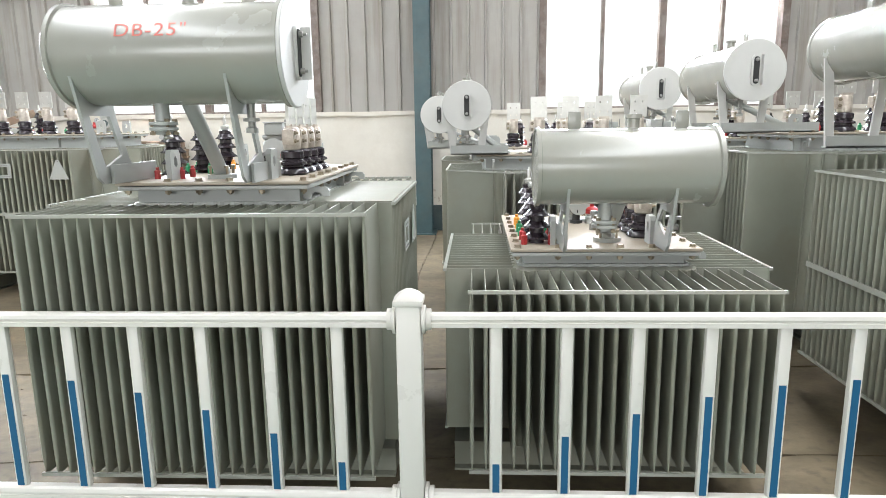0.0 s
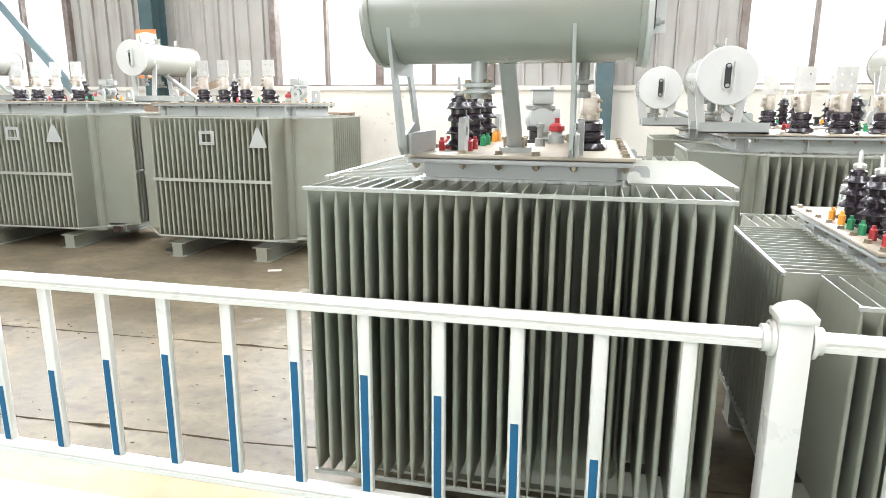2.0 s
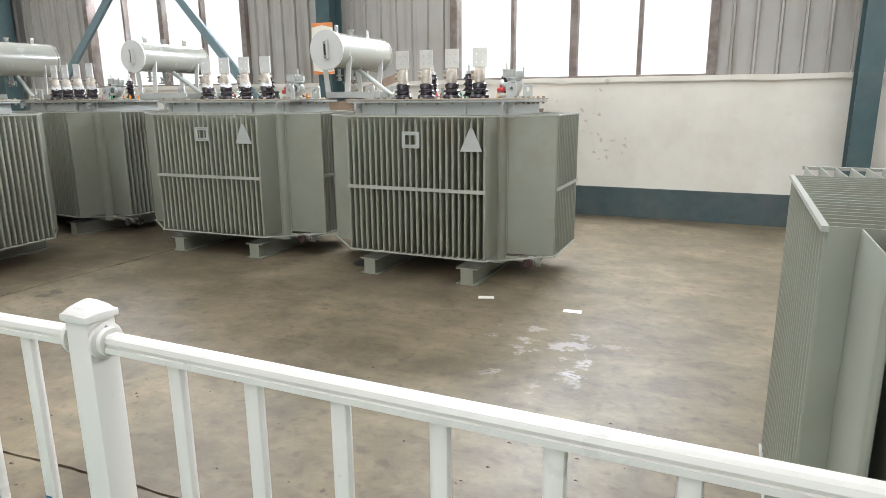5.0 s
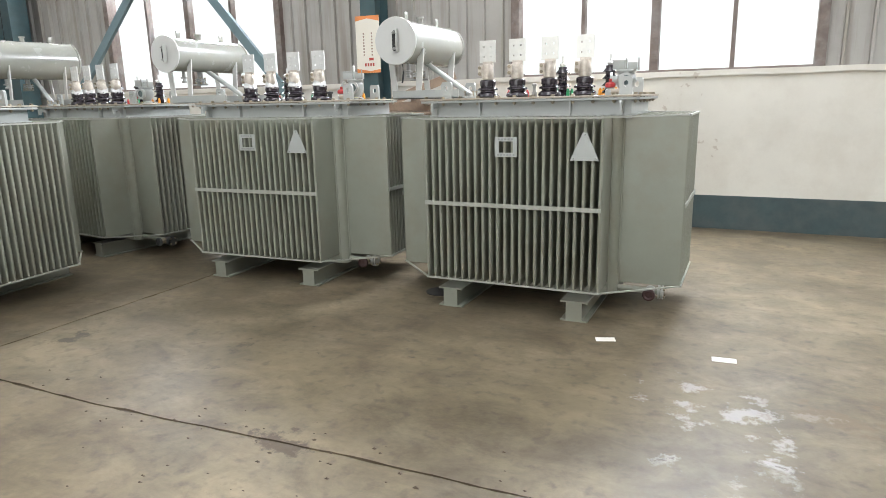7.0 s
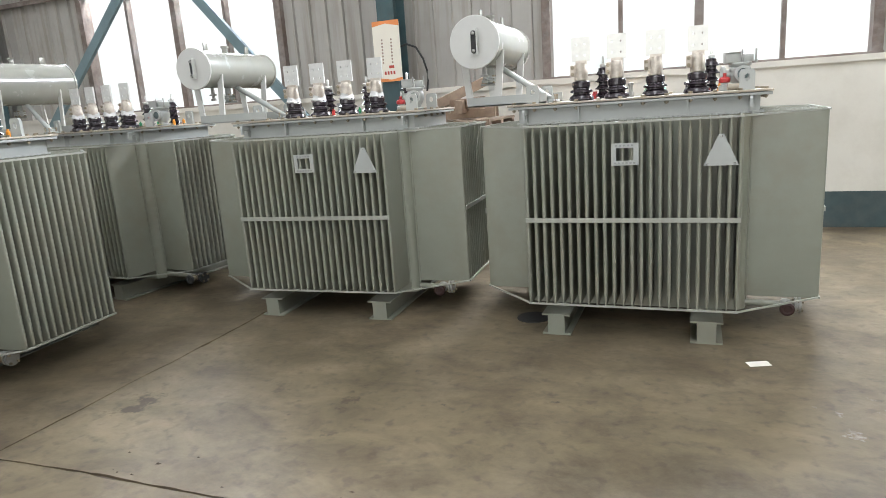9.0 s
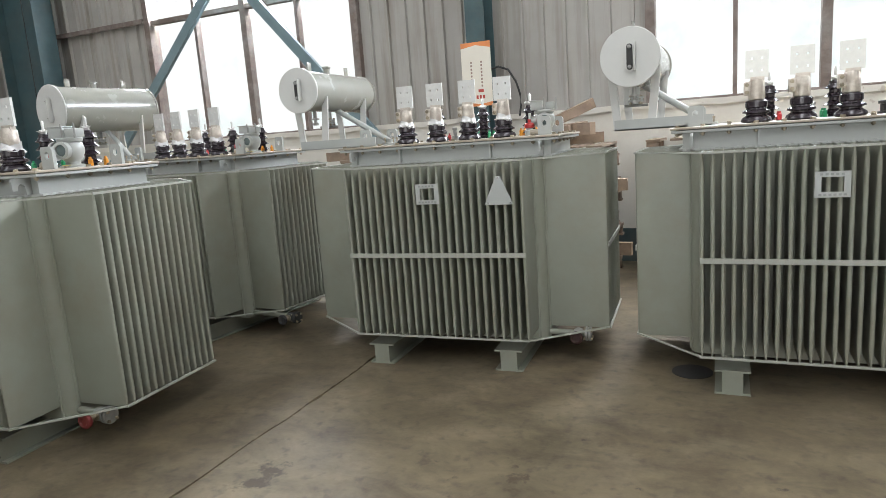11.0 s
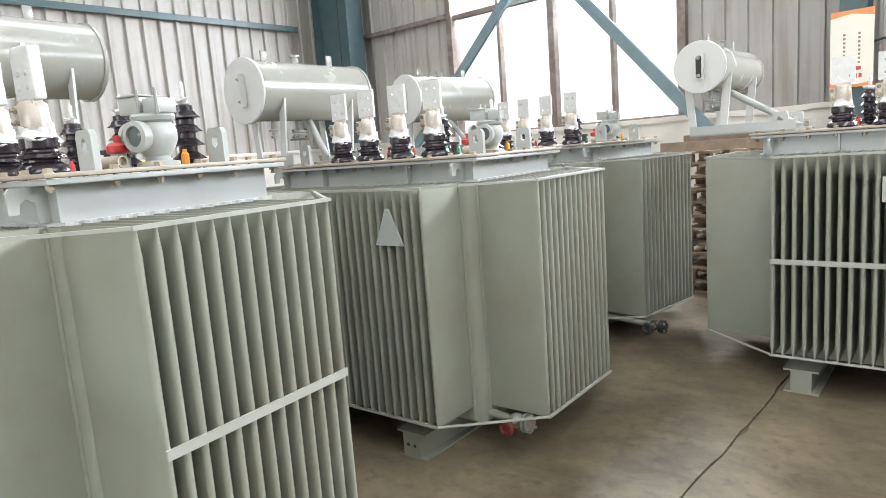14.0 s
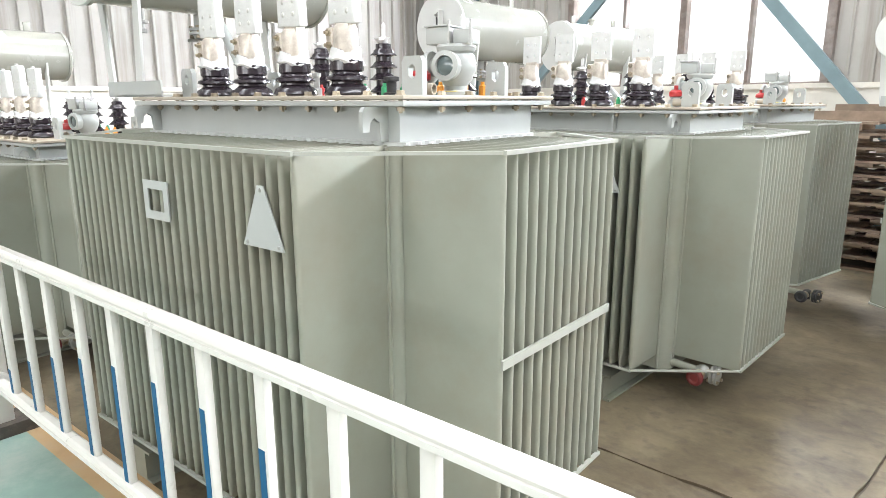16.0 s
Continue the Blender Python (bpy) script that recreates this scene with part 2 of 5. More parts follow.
def concrete():
    m = material("worn_concrete", (0.156, 0.126, 0.08), 0.5, vary=0.34, scale=1.1, bump=0.22, grain=35, dirt=(0.085, 0.064, 0.041), dirt_amount=0.8, dirt_scale=1.3, rough_vary=0.22)
    n, l = m.node_tree.nodes, m.node_tree.links
    b = n["Principled BSDF"]
    b.inputs["Specular IOR Level"].default_value = 0.28
    geo = n.new("ShaderNodeNewGeometry")
    before = b.inputs["Base Color"].links[0].from_socket
    pale = n.new("ShaderNodeTexNoise")
    pale.inputs["Scale"].default_value, pale.inputs["Detail"].default_value, pale.inputs["Roughness"].default_value = 3.0, 9, 0.68
    l.new(geo.outputs["Position"], pale.inputs["Vector"])
    r = n.new("ShaderNodeMapRange")
    r.inputs["From Min"].default_value, r.inputs["From Max"].default_value, r.inputs["To Max"].default_value = 0.5, 0.66, 0.6
    l.new(pale.outputs["Fac"], r.inputs["Value"])
    mix = n.new("ShaderNodeMix")
    mix.data_type = "RGBA"
    l.new(r.outputs["Result"], mix.inputs["Factor"])
    l.new(before, mix.inputs["A"])
    mix.inputs["B"].default_value = (0.19, 0.157, 0.108, 1)
    speck = n.new("ShaderNodeTexNoise")
    speck.inputs["Scale"].default_value, speck.inputs["Detail"].default_value = 15, 9
    l.new(geo.outputs["Position"], speck.inputs["Vector"])
    r2 = n.new("ShaderNodeMapRange")
    r2.inputs["From Min"].default_value, r2.inputs["From Max"].default_value, r2.inputs["To Max"].default_value = 0.54, 0.7, 0.55
    l.new(speck.outputs["Fac"], r2.inputs["Value"])
    mix2 = n.new("ShaderNodeMix")
    mix2.data_type = "RGBA"
    l.new(r2.outputs["Result"], mix2.inputs["Factor"])
    l.new(mix.outputs["Result"], mix2.inputs["A"])
    mix2.inputs["B"].default_value = (0.075, 0.06, 0.045, 1)
    # long scuffs, dragged across the slab
    stretch = n.new("ShaderNodeMapping")
    stretch.inputs["Scale"].default_value, stretch.inputs["Rotation"].default_value = (2.6, 4.2, 1.0), (0, 0, 0.35)
    l.new(geo.outputs["Position"], stretch.inputs["Vector"])
    scuff = n.new("ShaderNodeTexNoise")
    scuff.inputs["Scale"].default_value, scuff.inputs["Detail"].default_value, scuff.inputs["Roughness"].default_value, scuff.inputs["Distortion"].default_value = 1.0, 10, 0.68, 0.7
    l.new(stretch.outputs["Vector"], scuff.inputs["Vector"])
    r3 = n.new("ShaderNodeMapRange")
    r3.inputs["From Min"].default_value, r3.inputs["From Max"].default_value, r3.inputs["To Min"].default_value, r3.inputs["To Max"].default_value = 0.35, 0.65, 0.74, 1.2
    l.new(scuff.outputs["Fac"], r3.inputs["Value"])
    mix3 = n.new("ShaderNodeMix")
    mix3.data_type, mix3.blend_type = "RGBA", "MULTIPLY"
    mix3.inputs["Factor"].default_value = 1.0
    l.new(mix2.outputs["Result"], mix3.inputs["A"])
    l.new(r3.outputs["Result"], mix3.inputs["B"])
    out = mix3.outputs["Result"]
    # window sheen painted in as two whitish patches, then brown and oily spots; ragged edges
    for cx, cy, reach, low, tone, amount in ((-2.25, 4.45, 0.65, 0.54, (0.38, 0.37, 0.35), 0.55), (-2.2, 3.9, 0.5, 0.57, (0.34, 0.33, 0.31), 0.4), (-1.9, 4.6, 0.45, 0.52, (0.13, 0.09, 0.05), 0.6), (-3.9, 3.42, 0.4, 0.54, (0.06, 0.045, 0.03), 0.85), (-4.9, 4.1, 0.5, 0.57, (0.06, 0.045, 0.03), 0.8), (-6.6, 4.4, 0.6, 0.56, (0.07, 0.05, 0.035), 0.5), (-5.95, 3.93, 0.24, 0.53, (0.05, 0.04, 0.028), 0.75)):
        away = n.new("ShaderNodeVectorMath")
        away.operation = "DISTANCE"
        away.inputs[1].default_value = (cx, cy, 0)
        l.new(geo.outputs["Position"], away.inputs[0])
        fall = n.new("ShaderNodeMapRange")
        fall.inputs["From Min"].default_value, fall.inputs["From Max"].default_value, fall.inputs["To Min"].default_value, fall.inputs["To Max"].default_value = 0.0, reach, 0.08, -0.14
        l.new(away.outputs["Value"], fall.inputs["Value"])
        blot = n.new("ShaderNodeTexNoise")
        blot.inputs["Scale"].default_value, blot.inputs["Detail"].default_value, blot.inputs["Roughness"].default_value = 5.0, 9, 0.65
        l.new(geo.outputs["Position"], blot.inputs["Vector"])
        both = n.new("ShaderNodeMath")
        l.new(blot.outputs["Fac"], both.inputs[0])
        l.new(fall.outputs["Result"], both.inputs[1])
        cut = n.new("ShaderNodeMapRange")
        cut.inputs["From Min"].default_value, cut.inputs["From Max"].default_value, cut.inputs["To Max"].default_value = low, low + 0.06, amount
        l.new(both.outputs["Value"], cut.inputs["Value"])
        spot = n.new("ShaderNodeMix")
        spot.data_type = "RGBA"
        spot.inputs["B"].default_value = (*tone, 1)
        l.new(cut.outputs["Result"], spot.inputs["Factor"])
        l.new(out, spot.inputs["A"])
        out = spot.outputs["Result"]
    l.new(out, b.inputs["Base Color"])
    return m


CONCRETE = concrete()


def pane_glass():
    m = bpy.data.materials.new("window_glass")
    m.use_nodes = True
    n, l = m.node_tree.nodes, m.node_tree.links
    clear, gloss, mix = n.new("ShaderNodeBsdfTransparent"), n.new("ShaderNodeBsdfGlossy"), n.new("ShaderNodeMixShader")
    clear.inputs["Color"].default_value = (0.95, 0.965, 0.96, 1)
    gloss.inputs["Roughness"].default_value = 0.03
    mix.inputs["Fac"].default_value = 0.012
    l.new(clear.outputs["BSDF"], mix.inputs[1])
    l.new(gloss.outputs["BSDF"], mix.inputs[2])
    l.new(mix.outputs["Shader"], n["Material Output"].inputs["Surface"])
    return m


PANE = pane_glass()


# self-lit backdrop: the outdoor brightness and haze are put into its emission
def glowing_backdrop():
    m = bpy.data.materials.new("glowing_distance")
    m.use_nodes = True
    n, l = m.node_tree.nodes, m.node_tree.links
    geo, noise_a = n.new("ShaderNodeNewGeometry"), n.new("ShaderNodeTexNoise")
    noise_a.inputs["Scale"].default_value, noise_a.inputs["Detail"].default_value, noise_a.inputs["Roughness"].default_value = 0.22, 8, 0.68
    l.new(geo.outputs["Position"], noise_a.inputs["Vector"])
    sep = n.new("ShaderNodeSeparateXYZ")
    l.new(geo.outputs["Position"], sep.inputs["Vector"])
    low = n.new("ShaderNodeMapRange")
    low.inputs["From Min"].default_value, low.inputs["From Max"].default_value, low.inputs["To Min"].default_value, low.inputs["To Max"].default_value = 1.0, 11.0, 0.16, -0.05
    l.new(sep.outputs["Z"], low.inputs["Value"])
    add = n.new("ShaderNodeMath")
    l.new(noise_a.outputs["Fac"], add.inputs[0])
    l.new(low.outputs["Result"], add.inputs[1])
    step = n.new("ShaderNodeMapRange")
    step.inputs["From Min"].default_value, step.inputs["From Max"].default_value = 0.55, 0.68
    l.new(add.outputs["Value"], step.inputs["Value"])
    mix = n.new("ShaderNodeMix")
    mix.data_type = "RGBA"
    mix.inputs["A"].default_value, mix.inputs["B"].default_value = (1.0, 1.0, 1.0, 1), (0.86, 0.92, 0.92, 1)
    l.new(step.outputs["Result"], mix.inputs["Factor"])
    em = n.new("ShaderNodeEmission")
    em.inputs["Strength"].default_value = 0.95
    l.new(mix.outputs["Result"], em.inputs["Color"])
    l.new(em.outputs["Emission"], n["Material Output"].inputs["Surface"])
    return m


DISTANCE = glowing_backdrop()


# ---- mesh helpers ----
def finish(bm, smooth=None):
    bmesh.ops.recalc_face_normals(bm, faces=bm.faces)
    if smooth is not None:
        for f in bm.faces:
            f.smooth = True
        for e in bm.edges:
            if len(e.link_faces) == 2 and e.calc_face_angle(0) > radians(smooth):
                e.smooth = False
    return bm


def to_mesh(name, bm, mat):
    me = bpy.data.meshes.new(name)
    bm.to_mesh(me)
    bm.free()
    me.materials.append(mat)
    return me


def part(name, bm, mat, parent=None, label="", at=None):
    """One mesh object, under parent if given."""
    me = bm if isinstance(bm, bpy.types.Mesh) else to_mesh(name, bm, mat)
    ob = new(name, me)
    if at is not None:
        ob.matrix_basis = at
    if parent is not None:
        ob.parent = parent
    if label:
        ob["label"] = label
    return ob


def thing(name, label, category, m=None, group=""):
    ob = new(name)
    ob.empty_display_size = 0.1
    if m is not None:
        ob.matrix_basis = m
    return tagged(ob, label, category, group)


def add_box(bm, x0, x1, y0, y1, z0, z1, bevel=0.0):
    v = [bm.verts.new((x, y, z)) for z in (z0, z1) for y in (y0, y1) for x in (x0, x1)]
    fs = [bm.faces.new([v[i] for i in q]) for q in ((0, 2, 3, 1), (4, 5, 7, 6), (0, 1, 5, 4), (2, 6, 7, 3), (0, 4, 6, 2), (1, 3, 7, 5))]
    if bevel:
        es = list({e for f in fs for e in f.edges})
        bmesh.ops.bevel(bm, geom=es, offset=bevel, segments=2, affect="EDGES", profile=0.5)
    return bm


def box(x0, x1, y0, y1, z0, z1, bevel=0.0):
    bm = bmesh.new()
    add_box(bm, x0, x1, y0, y1, z0, z1, bevel)
    return finish(bm, 40 if bevel else None)


def add_prism(bm, outline, h0, h1, axis="z"):
    """Outline of 2D points pushed along an axis: z (x, y), y (x, z) or x (y, z)."""
    def p(a, b, h):
        return (a, b, h) if axis == "z" else (a, h, b) if axis == "y" else (h, a, b)
    lo = [bm.verts.new(p(a, b, h0)) for a, b in outline]
    hi = [bm.verts.new(p(a, b, h1)) for a, b in outline]
    bm.faces.new(lo)
    bm.faces.new(hi)
    for i in range(len(lo)):
        j = (i + 1) % len(lo)
        bm.faces.new((lo[i], lo[j], hi[j], hi[i]))
    return bm


def prism(outline, h0, h1, axis="z", smooth=None):
    bm = bmesh.new()
    add_prism(bm, outline, h0, h1, axis)
    return finish(bm, smooth)


def add_lathe(bm, profile, segs=20, m=None):
    """Profile of (radius, height) turned about z, then moved by m."""
    rings = []
    for r, z in profile:
        if r < 1e-5:
            rings.append([bm.verts.new((0, 0, z))])
        else:
            rings.append([bm.verts.new((r * math.cos(2 * math.pi * i / segs), r * math.sin(2 * math.pi * i / segs), z)) for i in range(segs)])
    made = [v for ring in rings for v in ring]
    for a, b in zip(rings, rings[1:]):
        for i in range(segs):
            j = (i + 1) % segs
            if len(a) == 1 and len(b) == 1:
                continue
            if len(a) == 1:
                bm.faces.new((a[0], b[i], b[j]))
            elif len(b) == 1:
                bm.faces.new((a[i], a[j], b[0]))
            else:
                bm.faces.new((a[i], a[j], b[j], b[i]))
    for ring in (rings[0], rings[-1]):
        if len(ring) > 2:
            bm.faces.new(ring)
    if m is not None:
        bmesh.ops.transform(bm, matrix=m, verts=made)
    return bm


def lathe(profile, segs=20, m=None, smooth=35):
    bm = bmesh.new()
    add_lathe(bm, profile, segs, m)
    return finish(bm, smooth)


def between(a, b):
    """A pose whose z runs from a to b; also the distance."""
    a, b = Vector(a), Vector(b)
    d = b - a
    return Matrix.Translation(a) @ d.to_track_quat("Z", "Y").to_matrix().to_4x4(), d.length


def add_rod(bm, a, b, r, segs=8):
    m, d = between(a, b)
    return add_lathe(bm, [(r, 0), (r, d)], segs, m)


def rod(a, b, r, segs=8):
    bm = bmesh.new()
    add_rod(bm, a, b, r, segs)
    return finish(bm, 40)


def tube(points, r, segs=8):
    """One unbroken bent tube through the points."""
    bm, rings = bmesh.new(), []
    pts = [Vector(p) for p in points]
    for i, p in enumerate(pts):
        d = (pts[min(i + 1, len(pts) - 1)] - pts[max(i - 1, 0)]).to_track_quat("Z", "Y").to_matrix()
        rings.append([bm.verts.new(p + d @ Vector((r * math.cos(2 * math.pi * k / segs), r * math.sin(2 * math.pi * k / segs), 0))) for k in range(segs)])
    for a, b in zip(rings, rings[1:]):
        for k in range(segs):
            bm.faces.new((a[k], a[(k + 1) % segs], b[(k + 1) % segs], b[k]))
    bm.faces.new(rings[0])
    bm.faces.new(rings[-1])
    return finish(bm, 60)


def add_bar(bm, a, b, wide, deep, up=(0, 0, 1)):
    """A flat bar from a to b; wide across, deep along the third way."""
    a, b = Vector(a), Vector(b)
    d = (b - a).normalized()
    s = d.cross(Vector(up)).normalized() * (deep / 2)
    u = s.cross(d).normalized() * (wide / 2)
    v = [bm.verts.new(p + i * s + j * u) for p in (a, b) for i, j in ((-1, -1), (1, -1), (1, 1), (-1, 1))]
    for q in ((0, 1, 2, 3), (7, 6, 5, 4), (0, 4, 5, 1), (1, 5, 6, 2), (2, 6, 7, 3), (3, 7, 4, 0)):
        bm.faces.new([v[i] for i in q])
    return bm


def holed(outer, hole, h0, h1):
    """A plate in the x-z plane with one hole through it."""
    bm = bmesh.new()
    rings = []
    for h in (h0, h1):
        o = [bm.verts.new((a, h, b)) for a, b in outer]
        i = [bm.verts.new((a, h, b)) for a, b in hole]
        es = [bm.edges.new((r[k], r[(k + 1) % len(r)])) for r in (o, i) for k in range(len(r))]
        bmesh.ops.triangle_fill(bm, use_beauty=True, edges=es)
        rings.append((o, i))
    for lo, hi in zip(*rings):
        for k in range(len(lo)):
            bm.faces.new((lo[k], lo[(k + 1) % len(lo)], hi[(k + 1) % len(lo)], hi[k]))
    return finish(bm)


def bar(a, b, wide, deep, up=(0, 0, 1)):
    bm = bmesh.new()
    add_bar(bm, a, b, wide, deep, up)
    return finish(bm)


# ---- transformers ----
CACHE = {}


def cached(key, make, mat):
    if key not in CACHE:
        CACHE[key] = to_mesh(key[0], make(), mat)
    return CACHE[key]


def fin_mesh(depth, z0, z1, thick=0.017):
    """A pressed hollow fin that points along -y, its ends pinched flat."""
    def make():
        bm = bmesh.new()
        rows = []
        for z, k in ((z0, 0.3), (z0 + 0.07, 1), (z1 - 0.07, 1), (z1, 0.3)):
            t = thick / 2 * k
            tip = -depth + thick / 2
            rows.append([bm.verts.new(p) for p in [(-t * 0.6, 0, z), (-t * 0.7, tip + 0.05, z)] + [(-t * math.cos(a), tip - thick / 2 * math.sin(a), z) for a in (0, 0.52, 1.05, 1.57, 2.09, 2.62, 3.1416)] + [(t * 0.7, tip + 0.05, z), (t * 0.6, 0, z)]])
        for a, b in zip(rows, rows[1:]):
            for i in range(len(a) - 1):
                bm.faces.new((a[i], a[i + 1], b[i + 1], b[i]))
        bm.faces.new(rows[0])
        bm.faces.new(rows[-1])
        return finish(bm, 50)
    return cached(("fin", round(depth, 3), z0, z1, thick), make, PAINT)


def bolt_mesh():
    def make():
        bm = bmesh.new()
        add_lathe(bm, [(0.015, 0), (0.015, 0.003), (0.012, 0.003), (0.012, 0.012), (0, 0.013)], 6)
        add_lathe(bm, [(0.0, -0.049), (0.0055, -0.048), (0.0055, -0.043), (0.0115, -0.043), (0.0115, -0.034), (0.014, -0.034), (0.014, -0.032), (0.006, -0.032), (0.006, 0)], 6)
        return finish(bm)
    return cached(("bolt",), make, BRASS)


def shed_profile(n, pitch, core, rim, z=0.0):
    prof = [(core * 1.1, z)]
    for i in range(n):
        b = z + 0.012 + i * pitch
        k = 1 - 0.04 * i
        prof += [(core, b), (rim * k * 0.8, b + pitch * 0.1), (rim * k, b + pitch * 0.1), (rim * k, b + pitch * 0.17), (rim * k * 0.78, b + pitch * 0.36), (core * 1.25, b + pitch * 0.52), (core, b + pitch * 0.66)]
    prof.append((core, z + 0.012 + n * pitch))
    return prof


def hv_bushing(parent, x, y, z, cap=TIN, tone=RED, size=1.0):
    b = part("hv_bushing", cached(("hv_bushing",), lambda: lathe(shed_profile(4, 0.046, 0.03, 0.058) + [(0.02, 0.2), (0, 0.205)], 18), PORCELAIN), None, parent, "brown glazed ribbed insulator", pose(x, y, z) @ Matrix.Diagonal((size, size, size, 1)))
    def tip():
        bm = lathe([(0.016, 0.2), (0.022, 0.208), (0.022, 0.22), (0.009, 0.226), (0.008, 0.262), (0.003, 0.275)], 10)
        if cap is WRAP:
            for v in bm.verts:
                k = 0.5 + 1.5 * abs(noise.noise(v.co * 61))
                v.co = Vector((v.co.x * k * 1.25, v.co.y * k * 1.25, v.co.z + 0.012 * noise.noise(v.co * 47)))
        return bm
    part("terminal", cached(("terminal", cap.name), tip, cap), None, b)
    for k in range(4):
        a = math.pi / 4 + k * math.pi / 2
        part("clamp_cap", cached(("clamp_cap", tone.name), lambda: lathe([(0.013, 0), (0.013, 0.035), (0.007, 0.04), (0.007, 0.05)], 8), tone), None, b, "coloured plastic clamp cap", pose(0.075 * math.cos(a), 0.075 * math.sin(a), 0))
    return b


def lv_bushing(parent, x, y, z, wrapped=False, tall=0.0, size=1.0):
    b = part("lv_bushing", cached(("lv_bushing",), lambda: lathe([(0.066, 0), (0.076, 0.008), (0.07, 0.024), (0.05, 0.038), (0.05, 0.044), (0.068, 0.05), (0.066, 0.06), (0.05, 0.068), (0.048, 0.074), (0.054, 0.08), (0.054, 0.108), (0.046, 0.115), (0, 0.115)], 24), PORCELAIN), None, parent, "brown glazed low voltage insulator", pose(x, y, z) @ Matrix.Diagonal((size, size, size, 1)))
    mat = WRAP if wrapped else TIN
    solid_wrap = wrapped == 2
    def clamp():
        bm = bmesh.new()
        add_lathe(bm, [(0.03, 0.115), (0.04, 0.12), (0.042, 0.15), (0.038, 0.21), (0.03, 0.222), (0, 0.222)], 14)
        add_box(bm, -0.062, -0.028, -0.028, 0.028, 0.142, 0.212, 0.004)
        add_box(bm, -0.03, 0.036, -0.016, 0.016, 0.2, 0.236)
        if wrapped:
            for v in bm.verts:
                v.co += Vector((noise.noise(v.co * 33), noise.noise(v.co * 37 + Vector((5, 0, 0))), 0)) * 0.006
        return finish(bm, 40)
    c = part("terminal_clamp", cached(("terminal_clamp", mat.name), clamp, CLAMP), None, b, "copper coloured clamp")
    for zz in (0.158, 0.196):
        part("clamp_bolt", cached(("clamp_bolt",), lambda: lathe([(0.011, 0.0), (0.011, 0.009), (0.006, 0.009), (0.006, 0.02), (0, 0.021)], 6, pose(-0.047, -0.027, 0, 90)), BRASS), None, c, "", pose(0, 0, zz))
    if wrapped:
        def film():
            bm = lathe([(0.046, 0.096), (0.058, 0.104), (0.05, 0.118), (0.046, 0.14), (0.043, 0.146)], 22)
            for v in bm.verts:
                k = 1 + 0.28 * noise.noise(v.co * 42)
                v.co = Vector((v.co.x * k, v.co.y * k, v.co.z + 0.02 * noise.noise(v.co * 25)))
            return bm
        part("film_collar", cached(("film_collar",), film, FILM), None, b, "crumpled clear film")
    def palm():
        bm = bmesh.new()
        if solid_wrap:
            top = 0.378 + tall
            add_box(bm, -0.057, 0.057, -0.018, 0.018, 0.222 + tall * 0.3, top, 0.004)
            bmesh.ops.subdivide_edges(bm, edges=[e for e in bm.edges if e.calc_length() > 0.05], cuts=3, use_grid_fill=True)
            for v in bm.verts:
                v.co += Vector((noise.noise(v.co * 30), noise.noise(v.co * 24 + Vector((3, 0, 0))), noise.noise(v.co * 27 + Vector((0, 7, 0))))) * 0.004
            add_box(bm, -0.02, 0.0, -0.006, 0.006, top - 0.005, top + 0.012)
            return finish(bm, 50)
        xs, zs, h = (-0.055, -0.03, -0.019, 0.019, 0.03, 0.055), (0.23, 0.262, 0.274, 0.324, 0.336, 0.372), 0.007
        v = {}
        for side in (-h, h):
            for i, a in enumerate(xs):
                for j, c in enumerate(zs):
                    v[i, j, side] = bm.verts.new((a, side, c))
        solid = lambda i, j: 0 <= i < 5 and 0 <= j < 5 and not (i in (1, 3) and j in (1, 3))
        for i in range(5):
            for j in range(5):
                if not solid(i, j):
                    continue
                for side in (-h, h):
                    bm.faces.new((v[i, j, side], v[i + 1, j, side], v[i + 1, j + 1, side], v[i, j + 1, side]))
                for di, dj, p, q in ((-1, 0, (i, j), (i, j + 1)), (1, 0, (i + 1, j), (i + 1, j + 1)), (0, -1, (i, j), (i + 1, j)), (0, 1, (i, j + 1), (i + 1, j + 1))):
                    if not solid(i + di, j + dj):
                        bm.faces.new((v[(*p, -h)], v[(*q, -h)], v[(*q, h)], v[(*p, h)]))
        return finish(bm)
    part("terminal_palm", cached(("terminal_palm", mat.name, solid_wrap, tall), palm, mat), None, b, "white wrapped terminal plate" if wrapped else "tinned terminal plate with four holes")
    if solid_wrap:
        for hx in (-0.026, 0.028):
            for hz in (0.258, 0.3):
                part("bolt_dent", cached(("bolt_dent",), lambda: lathe([(0.009, 0), (0.007, 0.0015), (0, 0.002)], 8, pose(0, -0.02, 0, 90)), TIN), None, b, "", pose(hx, 0, hz + tall * 0.5))
    return b


